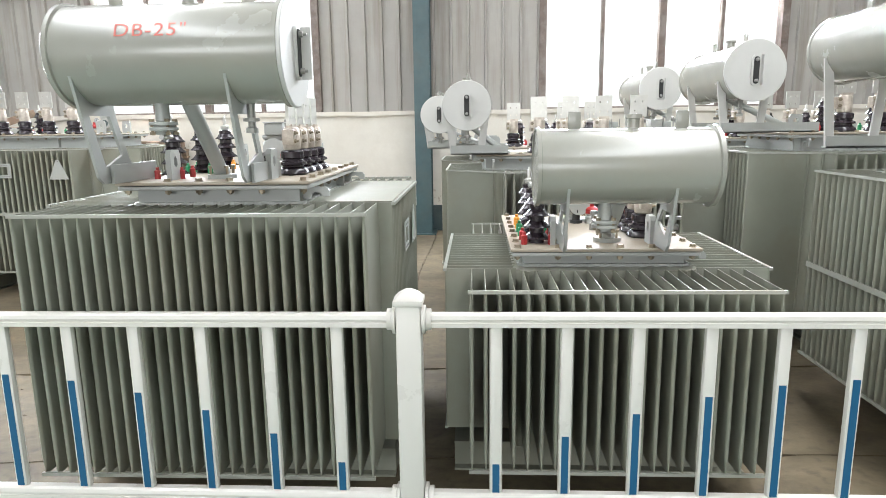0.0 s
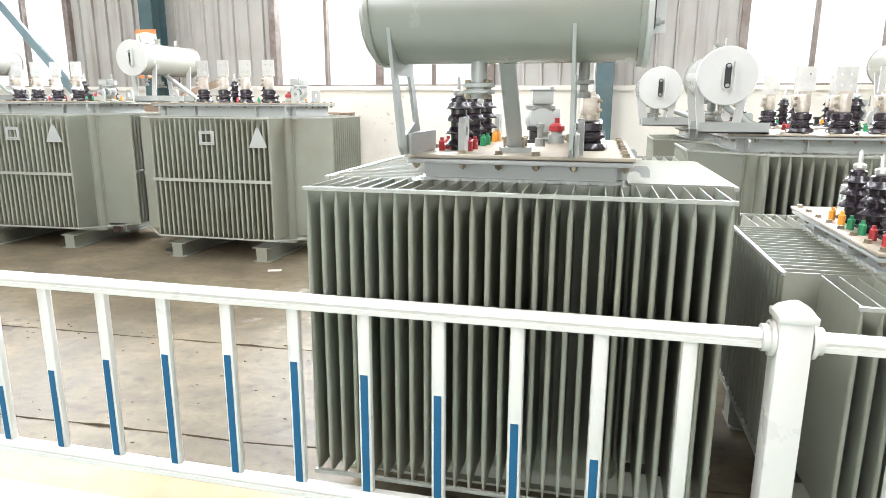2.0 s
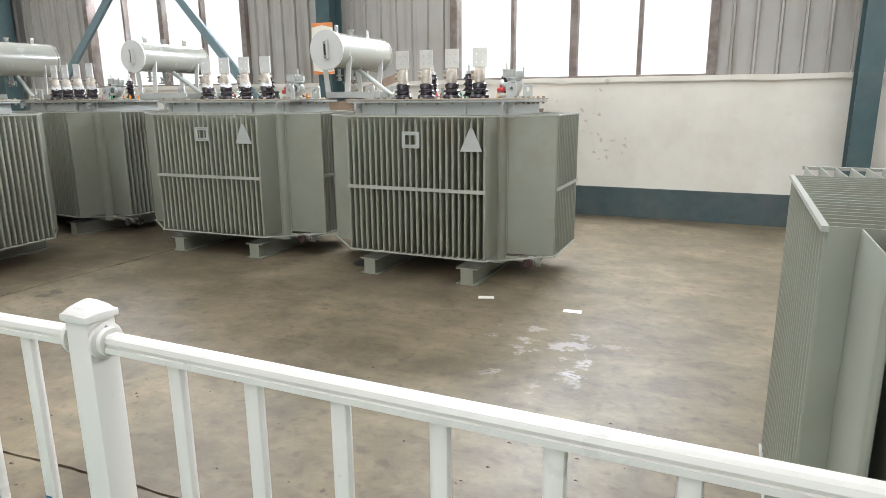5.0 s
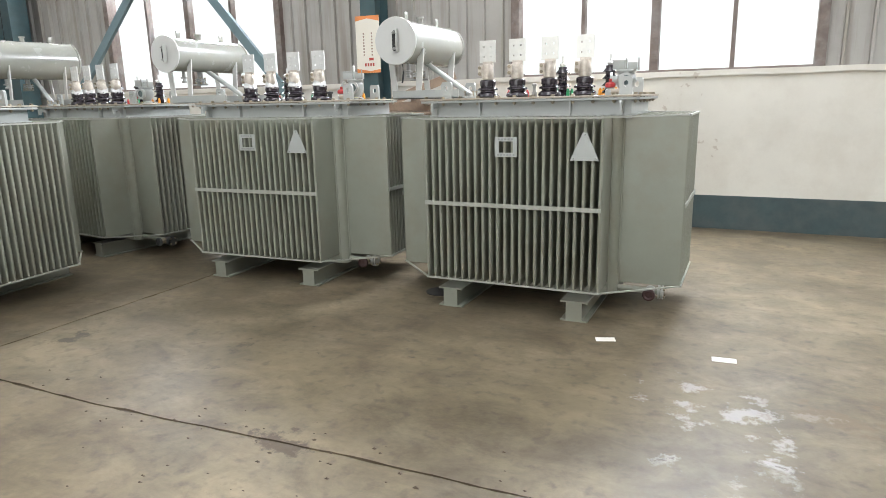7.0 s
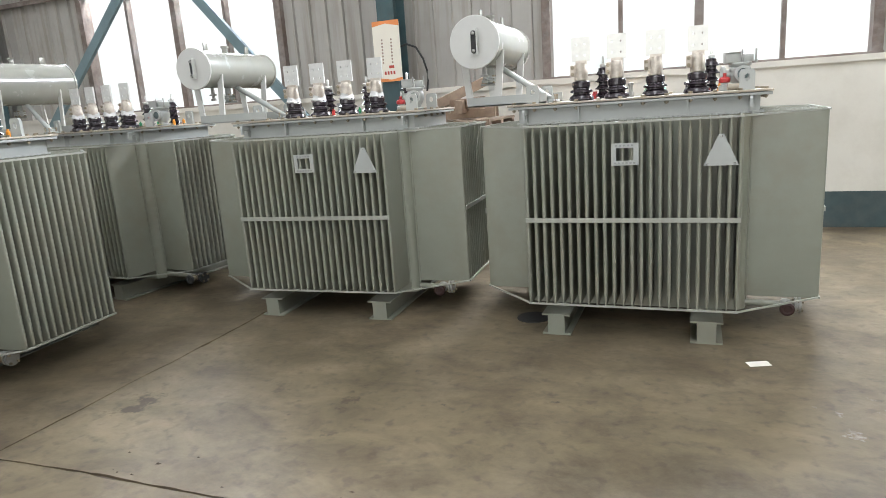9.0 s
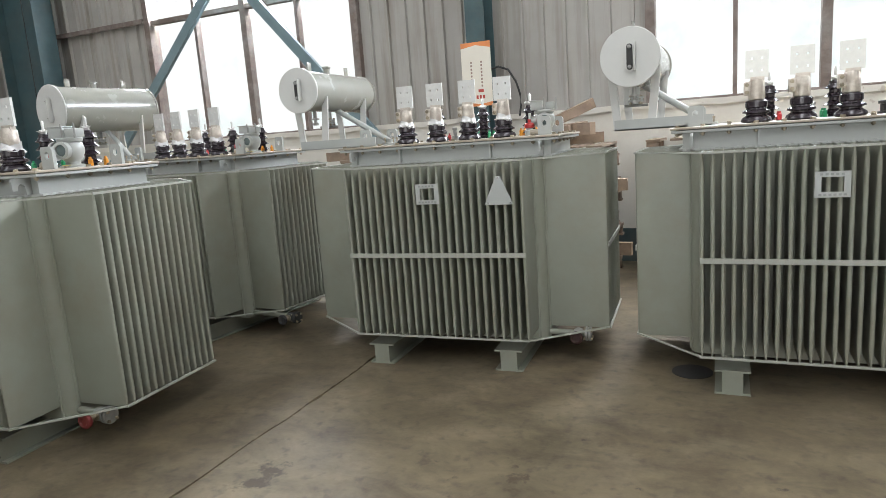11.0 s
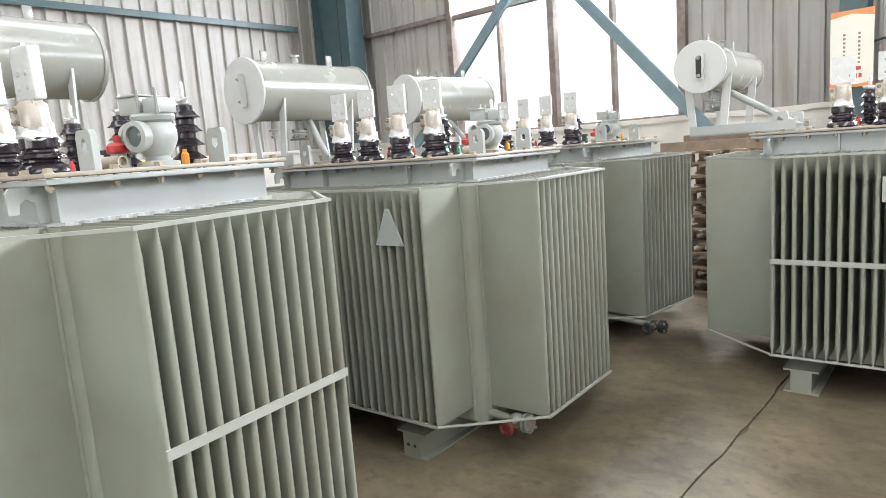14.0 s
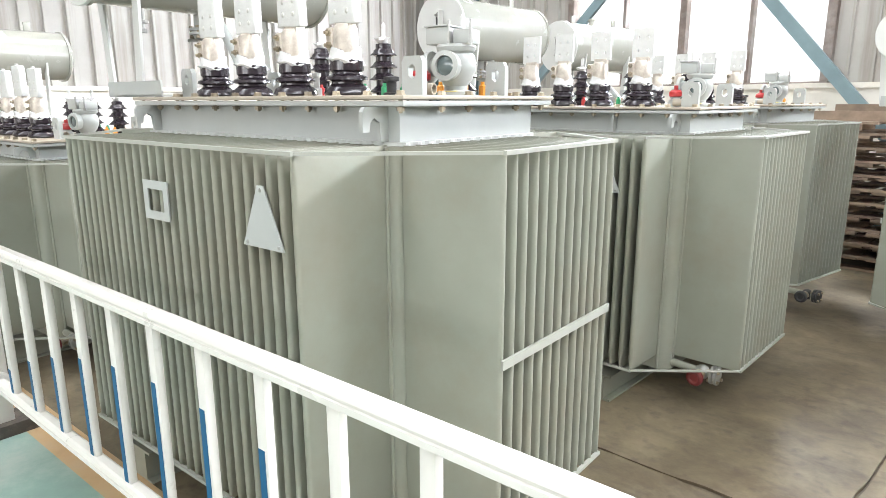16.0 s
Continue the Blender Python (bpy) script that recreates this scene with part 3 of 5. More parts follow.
def relay(parent, x, y, z, turn=0):
    """The cast grey gas relay: a bulb on a flange, a round sight glass, a boxed head and side fittings."""
    r = part("gas_relay", cached(("gas_relay",), lambda: lathe([(0, 0.0), (0.062, 0.0), (0.062, 0.012), (0.036, 0.018), (0.036, 0.03), (0.05, 0.048), (0.062, 0.075), (0.064, 0.1), (0.058, 0.122), (0.05, 0.13), (0.06, 0.136), (0.064, 0.148), (0.06, 0.156), (0, 0.158)], 24), PAINT_LIGHT), None, parent, "cast grey relay housing", pose(x, y, z, 0, 0, turn))
    part("sight_ring", cached(("sight_ring",), lambda: lathe([(0.02, -0.03), (0.04, -0.03), (0.046, 0), (0.046, 0.016), (0.031, 0.018), (0.031, 0.008), (0, 0.008)], 20, pose(0, -0.062, 0.09, 90)), PAINT_LIGHT), None, r)
    part("sight_glass", cached(("sight_glass",), lambda: lathe([(0.03, 0.009), (0.02, 0.013), (0, 0.014)], 16, pose(0, -0.062, 0.09, 90)), GLASS_EYE), None, r, "dark round sight glass")
    part("side_flange", cached(("side_flange",), lambda: lathe([(0.03, 0), (0.03, 0.03), (0.05, 0.03), (0.05, 0.045), (0, 0.045)], 16, pose(-0.055, 0, 0.09, 0, -90)), PAINT_LIGHT), None, r)
    head = part("head_box", cached(("head_box",), lambda: box(-0.085, -0.006, -0.045, 0.04, 0.156, 0.208, 0.004), PAINT_LIGHT), None, r, "rectangular connection box")
    part("box_lid", cached(("box_lid",), lambda: box(-0.09, -0.001, -0.05, 0.045, 0.2085, 0.214, 0.002), PAINT_LIGHT), None, head)
    part("second_box", cached(("second_box",), lambda: box(0.008, 0.066, -0.04, 0.035, 0.156, 0.2, 0.004), PAINT_LIGHT), None, r)
    for px in (0.0, 0.074):
        part("relay_bolt", cached(("relay_bolt",), lambda: lathe([(0.008, 0.15), (0.008, 0.165), (0.005, 0.165), (0.005, 0.225), (0, 0.227)], 6), STEEL), None, r, at=pose(px, -0.048, 0))
    f = part("vent_fitting", cached(("vent_fitting",), lambda: lathe([(0.032, 0), (0.032, 0.03), (0.022, 0.036), (0.022, 0.045), (0, 0.045)], 14, pose(-0.095, -0.06, 0)), PAINT_LIGHT), None, r)
    part("red_cap", cached(("red_cap",), lambda: lathe([(0.024, 0.045), (0.032, 0.05), (0.032, 0.068), (0.022, 0.078), (0.01, 0.08), (0.01, 0.1), (0, 0.1)], 14, pose(-0.095, -0.06, 0)), RED), None, f, "red plastic cap")
    part("pipe_stub", cached(("pipe_stub",), lambda: lathe([(0, 0), (0.018, 0), (0.018, 0.075), (0.014, 0.075), (0.014, 0.06), (0, 0.06)], 12, pose(-0.09, -0.115, 0.02, 0, 90)), COVER), None, r)
    part("yellow_tag", cached(("yellow_tag",), lambda: prism([(0.03 * math.cos(a * math.pi / 6), 0.016 * math.sin(a * math.pi / 6)) for a in range(12)], 0.0125, 0.0145), YELLOW), None, r, "small yellow oval label", pose(0.0, -0.045, 0))
    return r


def lug(parent, x, y, z, turn=0):
    def make():
        return holed([(-0.04, 0), (0.04, 0), (0.04, 0.095), (0.03, 0.112), (-0.03, 0.112), (-0.04, 0.095)], [(0.016 * math.cos(a), 0.068 + 0.022 * math.sin(a)) for a in (-2.6, -1.57, -0.54, 0.5, 1.57, 2.64)], -0.01, 0.01)
    return part("lifting_lug", cached(("lifting_lug",), make, PAINT_LIGHT), None, parent, "", pose(x, y, z, 0, 0, turn))


def stadium(wide, high):
    """Outline of an upright slot with round ends, wide and high being half sizes."""
    ring = [(wide * math.cos(a * math.pi / 8), (high - wide) + wide * math.sin(a * math.pi / 8)) for a in range(9)]
    return ring + [(-x, -y) for x, y in ring]


def conservator(parent, x, y0, y1, z, r, deck, deck_x, base_ys, gauge=True, stencil=False, plate=False):
    """The oil drum: axis along y, its gauge end at y0, on legs from two beams that rest on the deck."""
    length = y1 - y0
    turn = pose(x, y0, z, -90)
    drum = part("oil_drum", lathe([(0, 0.012), (r * 0.96, 0.012), (r * 0.96, 0), (r + 0.012, 0), (r + 0.012, 0.014), (r, 0.016), (r, length - 0.016), (r + 0.008, length - 0.014), (r + 0.008, length)] + ([(r * 0.97, length + 0.01), (r * 0.9, length + 0.02), (r * 0.7, length + 0.03), (r * 0.4, length + 0.037), (0, length + 0.04)] if gauge else [(r * 0.985, length), (r * 0.985, length - 0.006), (0, length - 0.006)]), 48), DRUM, parent, "painted steel oil drum", turn)
    # the drum's own frame: its z is the place's y, its y is the place's -z
    if gauge:
        part("end_disc", lathe([(0, -0.016), (r + 0.011, -0.016), (r + 0.014, -0.013), (r + 0.014, -0.003), (r + 0.011, -0.0005), (0, -0.0005)], 48), END_WHITE, drum, "white round end plate")
        g = part("level_gauge", prism(stadium(0.027, r * 0.54), -0.026, -0.0165), END_WHITE, drum, "oil level gauge in a white frame")
        part("gauge_glass", prism(stadium(0.016, r * 0.47), -0.03, -0.0262), DARK, g, "dark glass strip")
        part("gauge_guard", box(0.026, 0.033, -r * 0.52, r * 0.52, -0.06, -0.0262), END_WHITE, g)
        for s in (-1, 1):
            part("gauge_cock", lathe([(0.01, 0), (0.01, 0.012), (0.005, 0.013), (0.005, 0.024), (0, 0.025)], 10, pose(0, s * r * 0.36, -0.03, 180)), STEEL, g)
    for k in (0.18, 0.78):
        part("drum_lug", box(-0.006, 0.006, -r - 0.06, -r + 0.004, length * k - 0.022, length * k + 0.022, 0.003), DRUM, drum)
    part("filler_cap", lathe([(0.022, 0), (0.022, 0.035), (0.03, 0.037), (0.03, 0.05), (0, 0.052)], 12, pose(0, -r + 0.002, length * 0.45, 90)), DRUM, drum)
    part("drain_valve", lathe([(0.014, -0.005), (0.014, 0.05), (0.028, 0.052), (0.028, 0.062), (0.012, 0.064), (0.012, 0.08), (0.02, 0.085), (0.02, 0.1), (0, 0.102)], 10, pose(0, r - 0.005, length * 0.2, -90)), STEEL, drum)
    for ys in base_ys:
        if plate:
            w = 0.01
            outer = [(x - r * 0.95, z - r * 0.25), (x - r * 0.8, z - r * 0.62), (x - r * 0.2, z - r * 0.99), (x + r * 0.5, z - r * 0.87), (x + r * 0.55, z - r * 1.15), (x + r * 0.95, deck + 0.09), (x + r * 1.3, deck + 0.005), (x - r * 0.1, deck + 0.005), (x - r * 0.3, deck + 0.03)]
            hole = [(x - r * 0.42, z - r * 1.2), (x + r * 0.32, z - r * 1.2), (x + r * 0.7, deck + 0.1), (x + 0.0, deck + 0.06)]
            part("bracket_plate", holed(outer, hole, ys - w / 2, ys + w / 2), PAINT_LIGHT, parent, "cut steel bracket plate")
            part("bracket_angle", bar((x + 0.02, ys - 0.012, deck + 0.035), (x + 0.33, ys - 0.012, deck + 0.035), 0.066, 0.01), PAINT_LIGHT, parent)
        else:
            zb = deck + 0.002
            bm = bmesh.new()
            add_box(bm, x - r * 0.75, deck_x + 0.2, ys - 0.022, ys + 0.022, zb, zb + 0.008)
            add_box(bm, x - r * 0.75, deck_x + 0.2, ys - 0.022, ys - 0.014, zb, zb + 0.06)
            part("support_beam", finish(bm), PAINT_LIGHT, parent)
            for s in (-1, 1):
                part("support_leg", bar((x + s * r * 0.62, ys - 0.008, zb + 0.005), (x + s * r * 0.86, ys - 0.008, z - r * 0.3), 0.045, 0.012, (1, 0, 0)), END_WHITE, parent)
    ym = (y0 + y1) / 2
    part("oil_pipe", rod((x + 0.02, ym, z - r * 0.9), (deck_x + 0.17, ym, deck + 0.02), 0.026 if plate else 0.02, 12), PAINT_LIGHT, parent)
    part("pipe_flange", lathe([(0.055, 0), (0.055, 0.016), (0.03, 0.018), (0.03, 0.04), (0, 0.04)], 14, pose(deck_x + 0.17, ym, deck)), PAINT_LIGHT, parent)
    # the stop valve under the drum: a stub, a pair of flanges with four bolts, a cross handle
    vy, vz = y0 + length * (0.6 if plate else 0.45), z - r - 0.085
    sv = part("pipe_valve", finish(add_lathe(bmesh.new(), [(0, -0.012), (0.026, -0.012), (0.03, 0), (0.046, 0.002), (0.046, 0.012), (0.036, 0.014), (0.036, 0.018), (0.046, 0.02), (0.046, 0.03), (0.024, 0.032), (0.022, 0.12)], 18, pose(x - 0.02, vy, vz)), 40), PAINT_LIGHT, parent, "flanged stop valve")
    for k in range(4):
        a = math.pi / 4 + k * math.pi / 2
        part("flange_bolt", cached(("flange_bolt",), lambda: lathe([(0, -0.014), (0.009, -0.013), (0.009, -0.003), (0.005, -0.003), (0.005, 0.03), (0.009, 0.03), (0.009, 0.04), (0, 0.041)], 6), BRASS), None, sv, "", pose(x - 0.02 + 0.038 * math.cos(a), vy + 0.038 * math.sin(a), vz))
    part("valve_handle", rod((x - 0.085, vy - 0.02, vz - 0.02), (x + 0.05, vy + 0.01, vz - 0.02), 0.008, 8), STEEL, sv)
    for k in range(4):
        a = math.pi / 4 + k * math.pi / 2
        part("flange_bolt", CACHE[("flange_bolt",)], None, parent, "", pose(deck_x + 0.17 + 0.045 * math.cos(a), ym + 0.045 * math.sin(a), deck + 0.01))
    if stencil:
        cu = bpy.data.curves.new("stencil_letters", "FONT")
        cu.body, cu.size, cu.align_x, cu.align_y, cu.extrude = 'DB-25"', 0.062, "CENTER", "CENTER", 0.0
        cu.space_character = 1.12
        tmp = new("letters", cu)
        me = bpy.data.meshes.new_from_object(tmp.evaluated_get(bpy.context.evaluated_depsgraph_get()))
        bpy.data.objects.remove(tmp)
        bm = bmesh.new()
        bm.from_mesh(me)
        bmesh.ops.subdivide_edges(bm, edges=[e for e in bm.edges if e.calc_length() > 0.01], cuts=2)
        for v in bm.verts:
            # wrap round the drum: text x runs back along the drum, text y climbs its side
            a = 0.38 + v.co.y / r
            along = length * 0.538 - v.co.x * 1.15
            v.co = ((r + 0.0012) * -math.cos(a), (r + 0.0012) * -math.sin(a), along)
        part("stencil_letters", bm, STENCIL, drum, "faded red stencilled letters")
    return drum


def transformer(name, label, m, hx, hy, fb, sb, z0, z1, pitch, neck=(0.67, 0.345), shift=0.0, deck=None, wrapped=False, lv=(-0.31, -0.10, 0.12, 0.35), hv=(-0.23, 0.10, 0.43), lv_y=-0.2, hv_y=0.2,
                cons=None, relay_at=(0.58, -0.05), bar_z=None, signs=True, sign_x=(-0.01, 0.47), group="power transformers", cap=TIN, feet=0.42, diagonal=True, tank=None, top_plate=False, hv_scale=1.0, tones=None, left_hx=None, wheel=DULL_RED, side_dy=0.0, back_hy=None, lv_scale=1.0, skid_holes=False, fin=0.022, valve_x=0.1):
    """An oil transformer about its own middle, front towards -y, drum at its -x end."""
    t = thing(name, label, "transformer", m, group)
    tx, ty = fb + 0.065, sb + 0.065
    tx, ty = min(tx, hx - 0.06), min(ty, hy - 0.06)
    if tank:
        tx, ty = tank
    deck = deck or z1 + 0.12
    cut, shell = 0.055, []
    for sx, sy, a0 in ((-1, -1, 180), (1, -1, 270), (1, 1, 0), (-1, 1, 90)):
        for k in range(5):
            a = radians(a0 + k * 22.5)
            shell.append((sx * (tx - cut) + cut * math.cos(a), sy * (ty - cut) + cut * math.sin(a)))
    part("tank", prism(shell, z0 - 0.07, z1 - 0.004, "z", 40), PAINT, t)
    for sx in (-1, 1):
        for sy in (-1, 1):
            for px, py in ((sx * (tx - 0.055), sy * (ty + 0.001)), (sx * (tx + 0.001), sy * (ty - 0.055))):
                part("corner_seam", cached(("corner_seam", z0, z1), lambda: lathe([(0.007, z0 - 0.06), (0.007, z1 - 0.006)], 8), PAINT), None, t, "", pose(px, py, 0))
    nx, ny = neck
    bm = bmesh.new()
    add_box(bm, shift - nx, shift + nx, -ny, ny, z1 - 0.02, deck - 0.03)
    for i in range(0 if wrapped == 2 else 2):
        px = shift - nx * 0.45 + i * nx * 0.9
        for s in (-1, 1):
            add_box(bm, px - 0.005, px + 0.005, min(s * ny, s * (ny + 0.035)), max(s * ny, s * (ny + 0.035)), z1 + 0.005, deck - 0.031)
    part("neck", finish(bm), PAINT_LIGHT, t, "light grey neck under the cover")
    weld = []
    for ax, ay, bx, by in ((-nx, -ny, nx, -ny), (nx, -ny, nx, ny), (nx, ny, -nx, ny), (-nx, ny, -nx, -ny)):
        steps = int(math.hypot(bx - ax, by - ay) / 0.0125)
        ox, oy = (by - ay), -(bx - ax)
        ol = math.hypot(ox, oy)
        for i in range(steps):
            k, q = i / steps, 0.022 if i % 4 < 2 else 0.016
            weld.append((shift + ax + (bx - ax) * k + ox / ol * q, ay + (by - ay) * k + oy / ol * q))
    part("neck_weld", prism(weld, z1 - 0.003, z1 + 0.007), PAINT_LIGHT, t)
    hz = deck - 0.032 - z1
    hook = [(-ny, z1 + 0.008), (-ny, deck - 0.031), (-ny - 0.09, deck - 0.031), (-ny - 0.1, deck - 0.045), (-ny - 0.1, z1 + hz * 0.35), (-ny - 0.075, z1 + hz * 0.35), (-ny - 0.07, z1 + hz * 0.6), (-ny - 0.055, z1 + hz * 0.72), (-ny - 0.035, z1 + hz * 0.6), (-ny - 0.03, z1 + 0.008)]
    for s in (-1, 1):
        part("hook_lug", prism(hook, shift + s * (nx - 0.05) - 0.007, shift + s * (nx - 0.05) + 0.007, "x"), PAINT_LIGHT, t)
    cx, cy = nx + 0.055, ny + 0.045
    part("lower_flange", box(shift - cx, shift + cx, -cy, cy, deck - 0.03, deck - 0.015, 0.002), PAINT_LIGHT, t)
    part("cover", box(shift - cx - 0.006, shift + cx + 0.006, -cy - 0.006, cy + 0.006, deck - 0.012, deck, 0.003), COVER, t, "dusty cream painted cover plate")
    n_x, n_y = max(4, int(cx * 2 / 0.13)), max(3, int(cy * 2 / 0.13))
    spots = [(shift - cx + 0.03 + i * (2 * cx - 0.06) / n_x, s * (cy - 0.022)) for i in range(n_x + 1) for s in (-1, 1)]
    spots += [(shift + s * (cx - 0.025), -cy + 0.06 + i * (2 * cy - 0.12) / n_y) for i in range(1, n_y) for s in (-1, 1)]
    for px, py in spots:
        part("bolt", bolt_mesh(), None, t, "", pose(px, py, deck, 0, 0, (px * 977 + py * 631) % 60))
    # cooling fins, bank by bank
    for bank, half, reach, back, turn in (("front", fb, hy - ty, ty, 0), ("back", fb, (back_hy or hy) - ty, ty, 180), ("right", sb, hx - tx, tx, 90), ("left", sb, (left_hx or hx) - tx, tx, -90)):
        n = max(6, round(2 * half / pitch))
        fm = fin_mesh(reach + 0.01, z0, z1, fin)
        at = Matrix.Rotation(radians(turn), 4, "Z")
        off = side_dy if bank == "right" else 0.0
        for i in range(n + 1):
            u = off - half + 2 * half * i / n
            part("fin", fm, None, t, "", at @ pose(u, -back + 0.01, 0))
        yy = -back - reach
        for zz in (z0 + 0.004, z1 - 0.004):
            part("rim_bar", finish(add_bar(bmesh.new(), at @ Vector((off - half - 0.01, yy, zz)), at @ Vector((off + half + 0.01, yy, zz)), 0.011, 0.013)), RIM, t)
        if bar_z:
            part("middle_bar", finish(add_bar(bmesh.new(), at @ Vector((off - half - 0.008, yy - 0.004, bar_z)), at @ Vector((off + half + 0.008, yy - 0.004, bar_z)), 0.026, 0.008)), RIM, t)
    for sx in (-1, 1) if diagonal else ():
        for sy in (-1, 1):
            for zz in (z0 + 0.004, z1 - 0.004):
                part("corner_bar", bar((sx * fb, -hy if sy < 0 else back_hy or hy, zz), (sx * (hx if sx > 0 else left_hx or hx), sy * sb + (side_dy if sx > 0 else 0), zz), 0.009, 0.011), RIM, t)
    if top_plate:
        part("top_plate", box(-fb, fb, -hy + 0.004, -ty + 0.02, z1 + 0.001, z1 + 0.005), PAINT, t)
    # skids
    zt = z0 - 0.07
    for fx in (-feet, feet):
        ln = hy - 0.03
        side = [(0.085, 0.0), (0.085, 0.01), (0.05, 0.01), (0.05, zt - 0.01), (0.085, zt - 0.01), (0.085, zt)]
        bm = prism([(fx + u, w) for u, w in side] + [(fx - u, w) for u, w in reversed(side)], -ln, ln, "y")
        sk = part("skid", bm, PAINT, t)
        # no holes are cut: flat dark discs give the shade inside the bolt holes
        for hxx in (-0.02, 0.02) if skid_holes else ():
            part("bolt_hole", cached(("bolt_hole",), lambda: lathe([(0.009, 0), (0.009, 0.0012), (0, 0.0012)], 10, pose(0, 0, 0, 90)), DARK), None, sk, "flat dark disc for the shade in a bolt hole", pose(fx + hxx, -ln - 0.0004, zt * 0.5))
    # drain valve below the right front corner
    vx, vy, vz = tx + valve_x, -ty + 0.03, z0 - 0.035
    v = part("drain_valve", rod((tx - 0.15, vy + 0.04, vz), (vx + 0.12, vy, vz), 0.019, 12), PAINT, t)
    part("valve_body", lathe([(0, 0), (0.024, 0), (0.034, 0.012), (0.036, 0.03), (0.03, 0.046), (0.022, 0.052), (0, 0.052)], 16, pose(vx + 0.03, vy + 0.003, vz, 0, 90)), DARK if wheel is DARK else STEEL, v)
    part("valve_stem", lathe([(0.024, 0.02), (0.024, 0.03), (0.015, 0.032), (0.015, 0.05), (0.021, 0.052), (0.021, 0.062), (0.008, 0.063), (0.008, 0.08)], 12, pose(vx + 0.056, vy, vz, 90)), BRASS, v)
    part("valve_wheel", lathe([(0, 0.07), (0.03, 0.07), (0.037, 0.076), (0.04, 0.086), (0.037, 0.096), (0.026, 0.1), (0.018, 0.094), (0, 0.094)], 20, pose(vx + 0.056, vy, vz, 90)), wheel, v, "valve handwheel")
    flange = part("valve_flange", lathe([(0.026, 0), (0.044, 0.001), (0.044, 0.013), (0.03, 0.015), (0.03, 0.019), (0.044, 0.021), (0.044, 0.033), (0, 0.034)], 16, pose(vx + 0.1, vy, vz, 0, 90)), DARK if wheel is DARK else STEEL, v)
    for k in range(4):
        a = math.pi / 4 + k * math.pi / 2
        part("flange_bolt", cached(("cross_bolt",), lambda: lathe([(0, -0.012), (0.008, -0.011), (0.008, 0), (0.005, 0), (0.005, 0.034), (0.008, 0.034), (0.008, 0.044), (0, 0.045)], 6, pose(0, 0, 0, 0, 90)), BRASS), None, flange, "", pose(vx + 0.1, vy + 0.034 * math.cos(a), vz + 0.034 * math.sin(a)))
    if signs:
        s = part("nameplate_frame", plate_frame(), PAINT_LIGHT, t, "empty square nameplate frame", pose(sign_x[0], -hy - 0.008, z1 - 0.175))
        if wrapped != 2:
            for k in range(11):
                px, pz = (-0.045 + 0.021 * k, 0.047) if k < 5 else (-0.05 + 0.02 * (k - 5), -0.047)
                part("text_bar", cached(("text_bar",), lambda: box(-0.006, 0.006, -0.0052, -0.0041, -0.005, 0.005), PLATE_TEXT), None, s, "", pose(px, 0, pz))
        tri = part("triangle_plate", prism([(-0.085, -0.08), (0.085, -0.08), (0.012, 0.082), (-0.012, 0.082)], -0.004, 0.0, "y"), PAINT_LIGHT, t, "blank triangular warning plate", pose(sign_x[1], -hy - 0.008, z1 - 0.17))
        for a, b in ((-0.065, -0.07), (0.065, -0.07), (0, 0.07)):
            part("rivet", cached(("rivet",), lambda: lathe([(0.006, 0), (0.004, 0.003), (0, 0.0035)], 8, pose(0, 0, 0, 90)), STEEL), None, tri, "", pose(a, -0.004, b))
    for k, px in enumerate(lv):
        lv_bushing(t, shift + px, lv_y, deck, wrapped, 0.022 if wrapped == 2 and k == 2 else 0.0, lv_scale)
    for k, px in enumerate(hv):
        hv_bushing(t, shift + px, hv_y, deck, WRAP if wrapped else cap, (tones or (RED, GREEN, AMBER))[k % 3], hv_scale)
    if relay_at:
        relay(t, shift + relay_at[0], relay_at[1], deck, 10)
    for sx in (-1, 1):
        lug(t, shift + sx * (nx - 0.06), -ny * 0.62, deck, 0)
        lug(t, shift + sx * (nx - 0.06), ny * 0.62, deck, 0)
    part("tap_switch", lathe([(0.03, 0), (0.03, 0.012), (0.018, 0.014), (0.018, 0.05), (0.028, 0.052), (0.028, 0.066), (0, 0.07)], 12, pose(shift + nx * 0.45, ny * 0.05, deck)), DARK, t)
    part("thermometer_pocket", lathe([(0.02, 0), (0.02, 0.03), (0.012, 0.032), (0.012, 0.07), (0.017, 0.072), (0.017, 0.085), (0, 0.088)], 10, pose(shift - nx * 0.05, -ny * 0.1, deck)), STEEL, t)
    if cons:
        conservator(t, deck=deck, deck_x=shift - cx, **cons)
    return t


def plate_frame():
    bm = bmesh.new()
    for a, b, c, d in ((-0.072, 0.072, 0.034, 0.06), (-0.072, 0.072, -0.06, -0.034), (-0.072, -0.045, -0.034, 0.034), (0.045, 0.072, -0.034, 0.034)):
        add_box(bm, a, b, -0.004, 0, c, d)
    return finish(bm)


def cons_at(x, y0, y1, z, r, ys=None, **more):
    return dict(x=x, y0=y0, y1=y1, z=z, r=r, base_ys=ys or (y0 + 0.14, y1 - 0.16), **more)


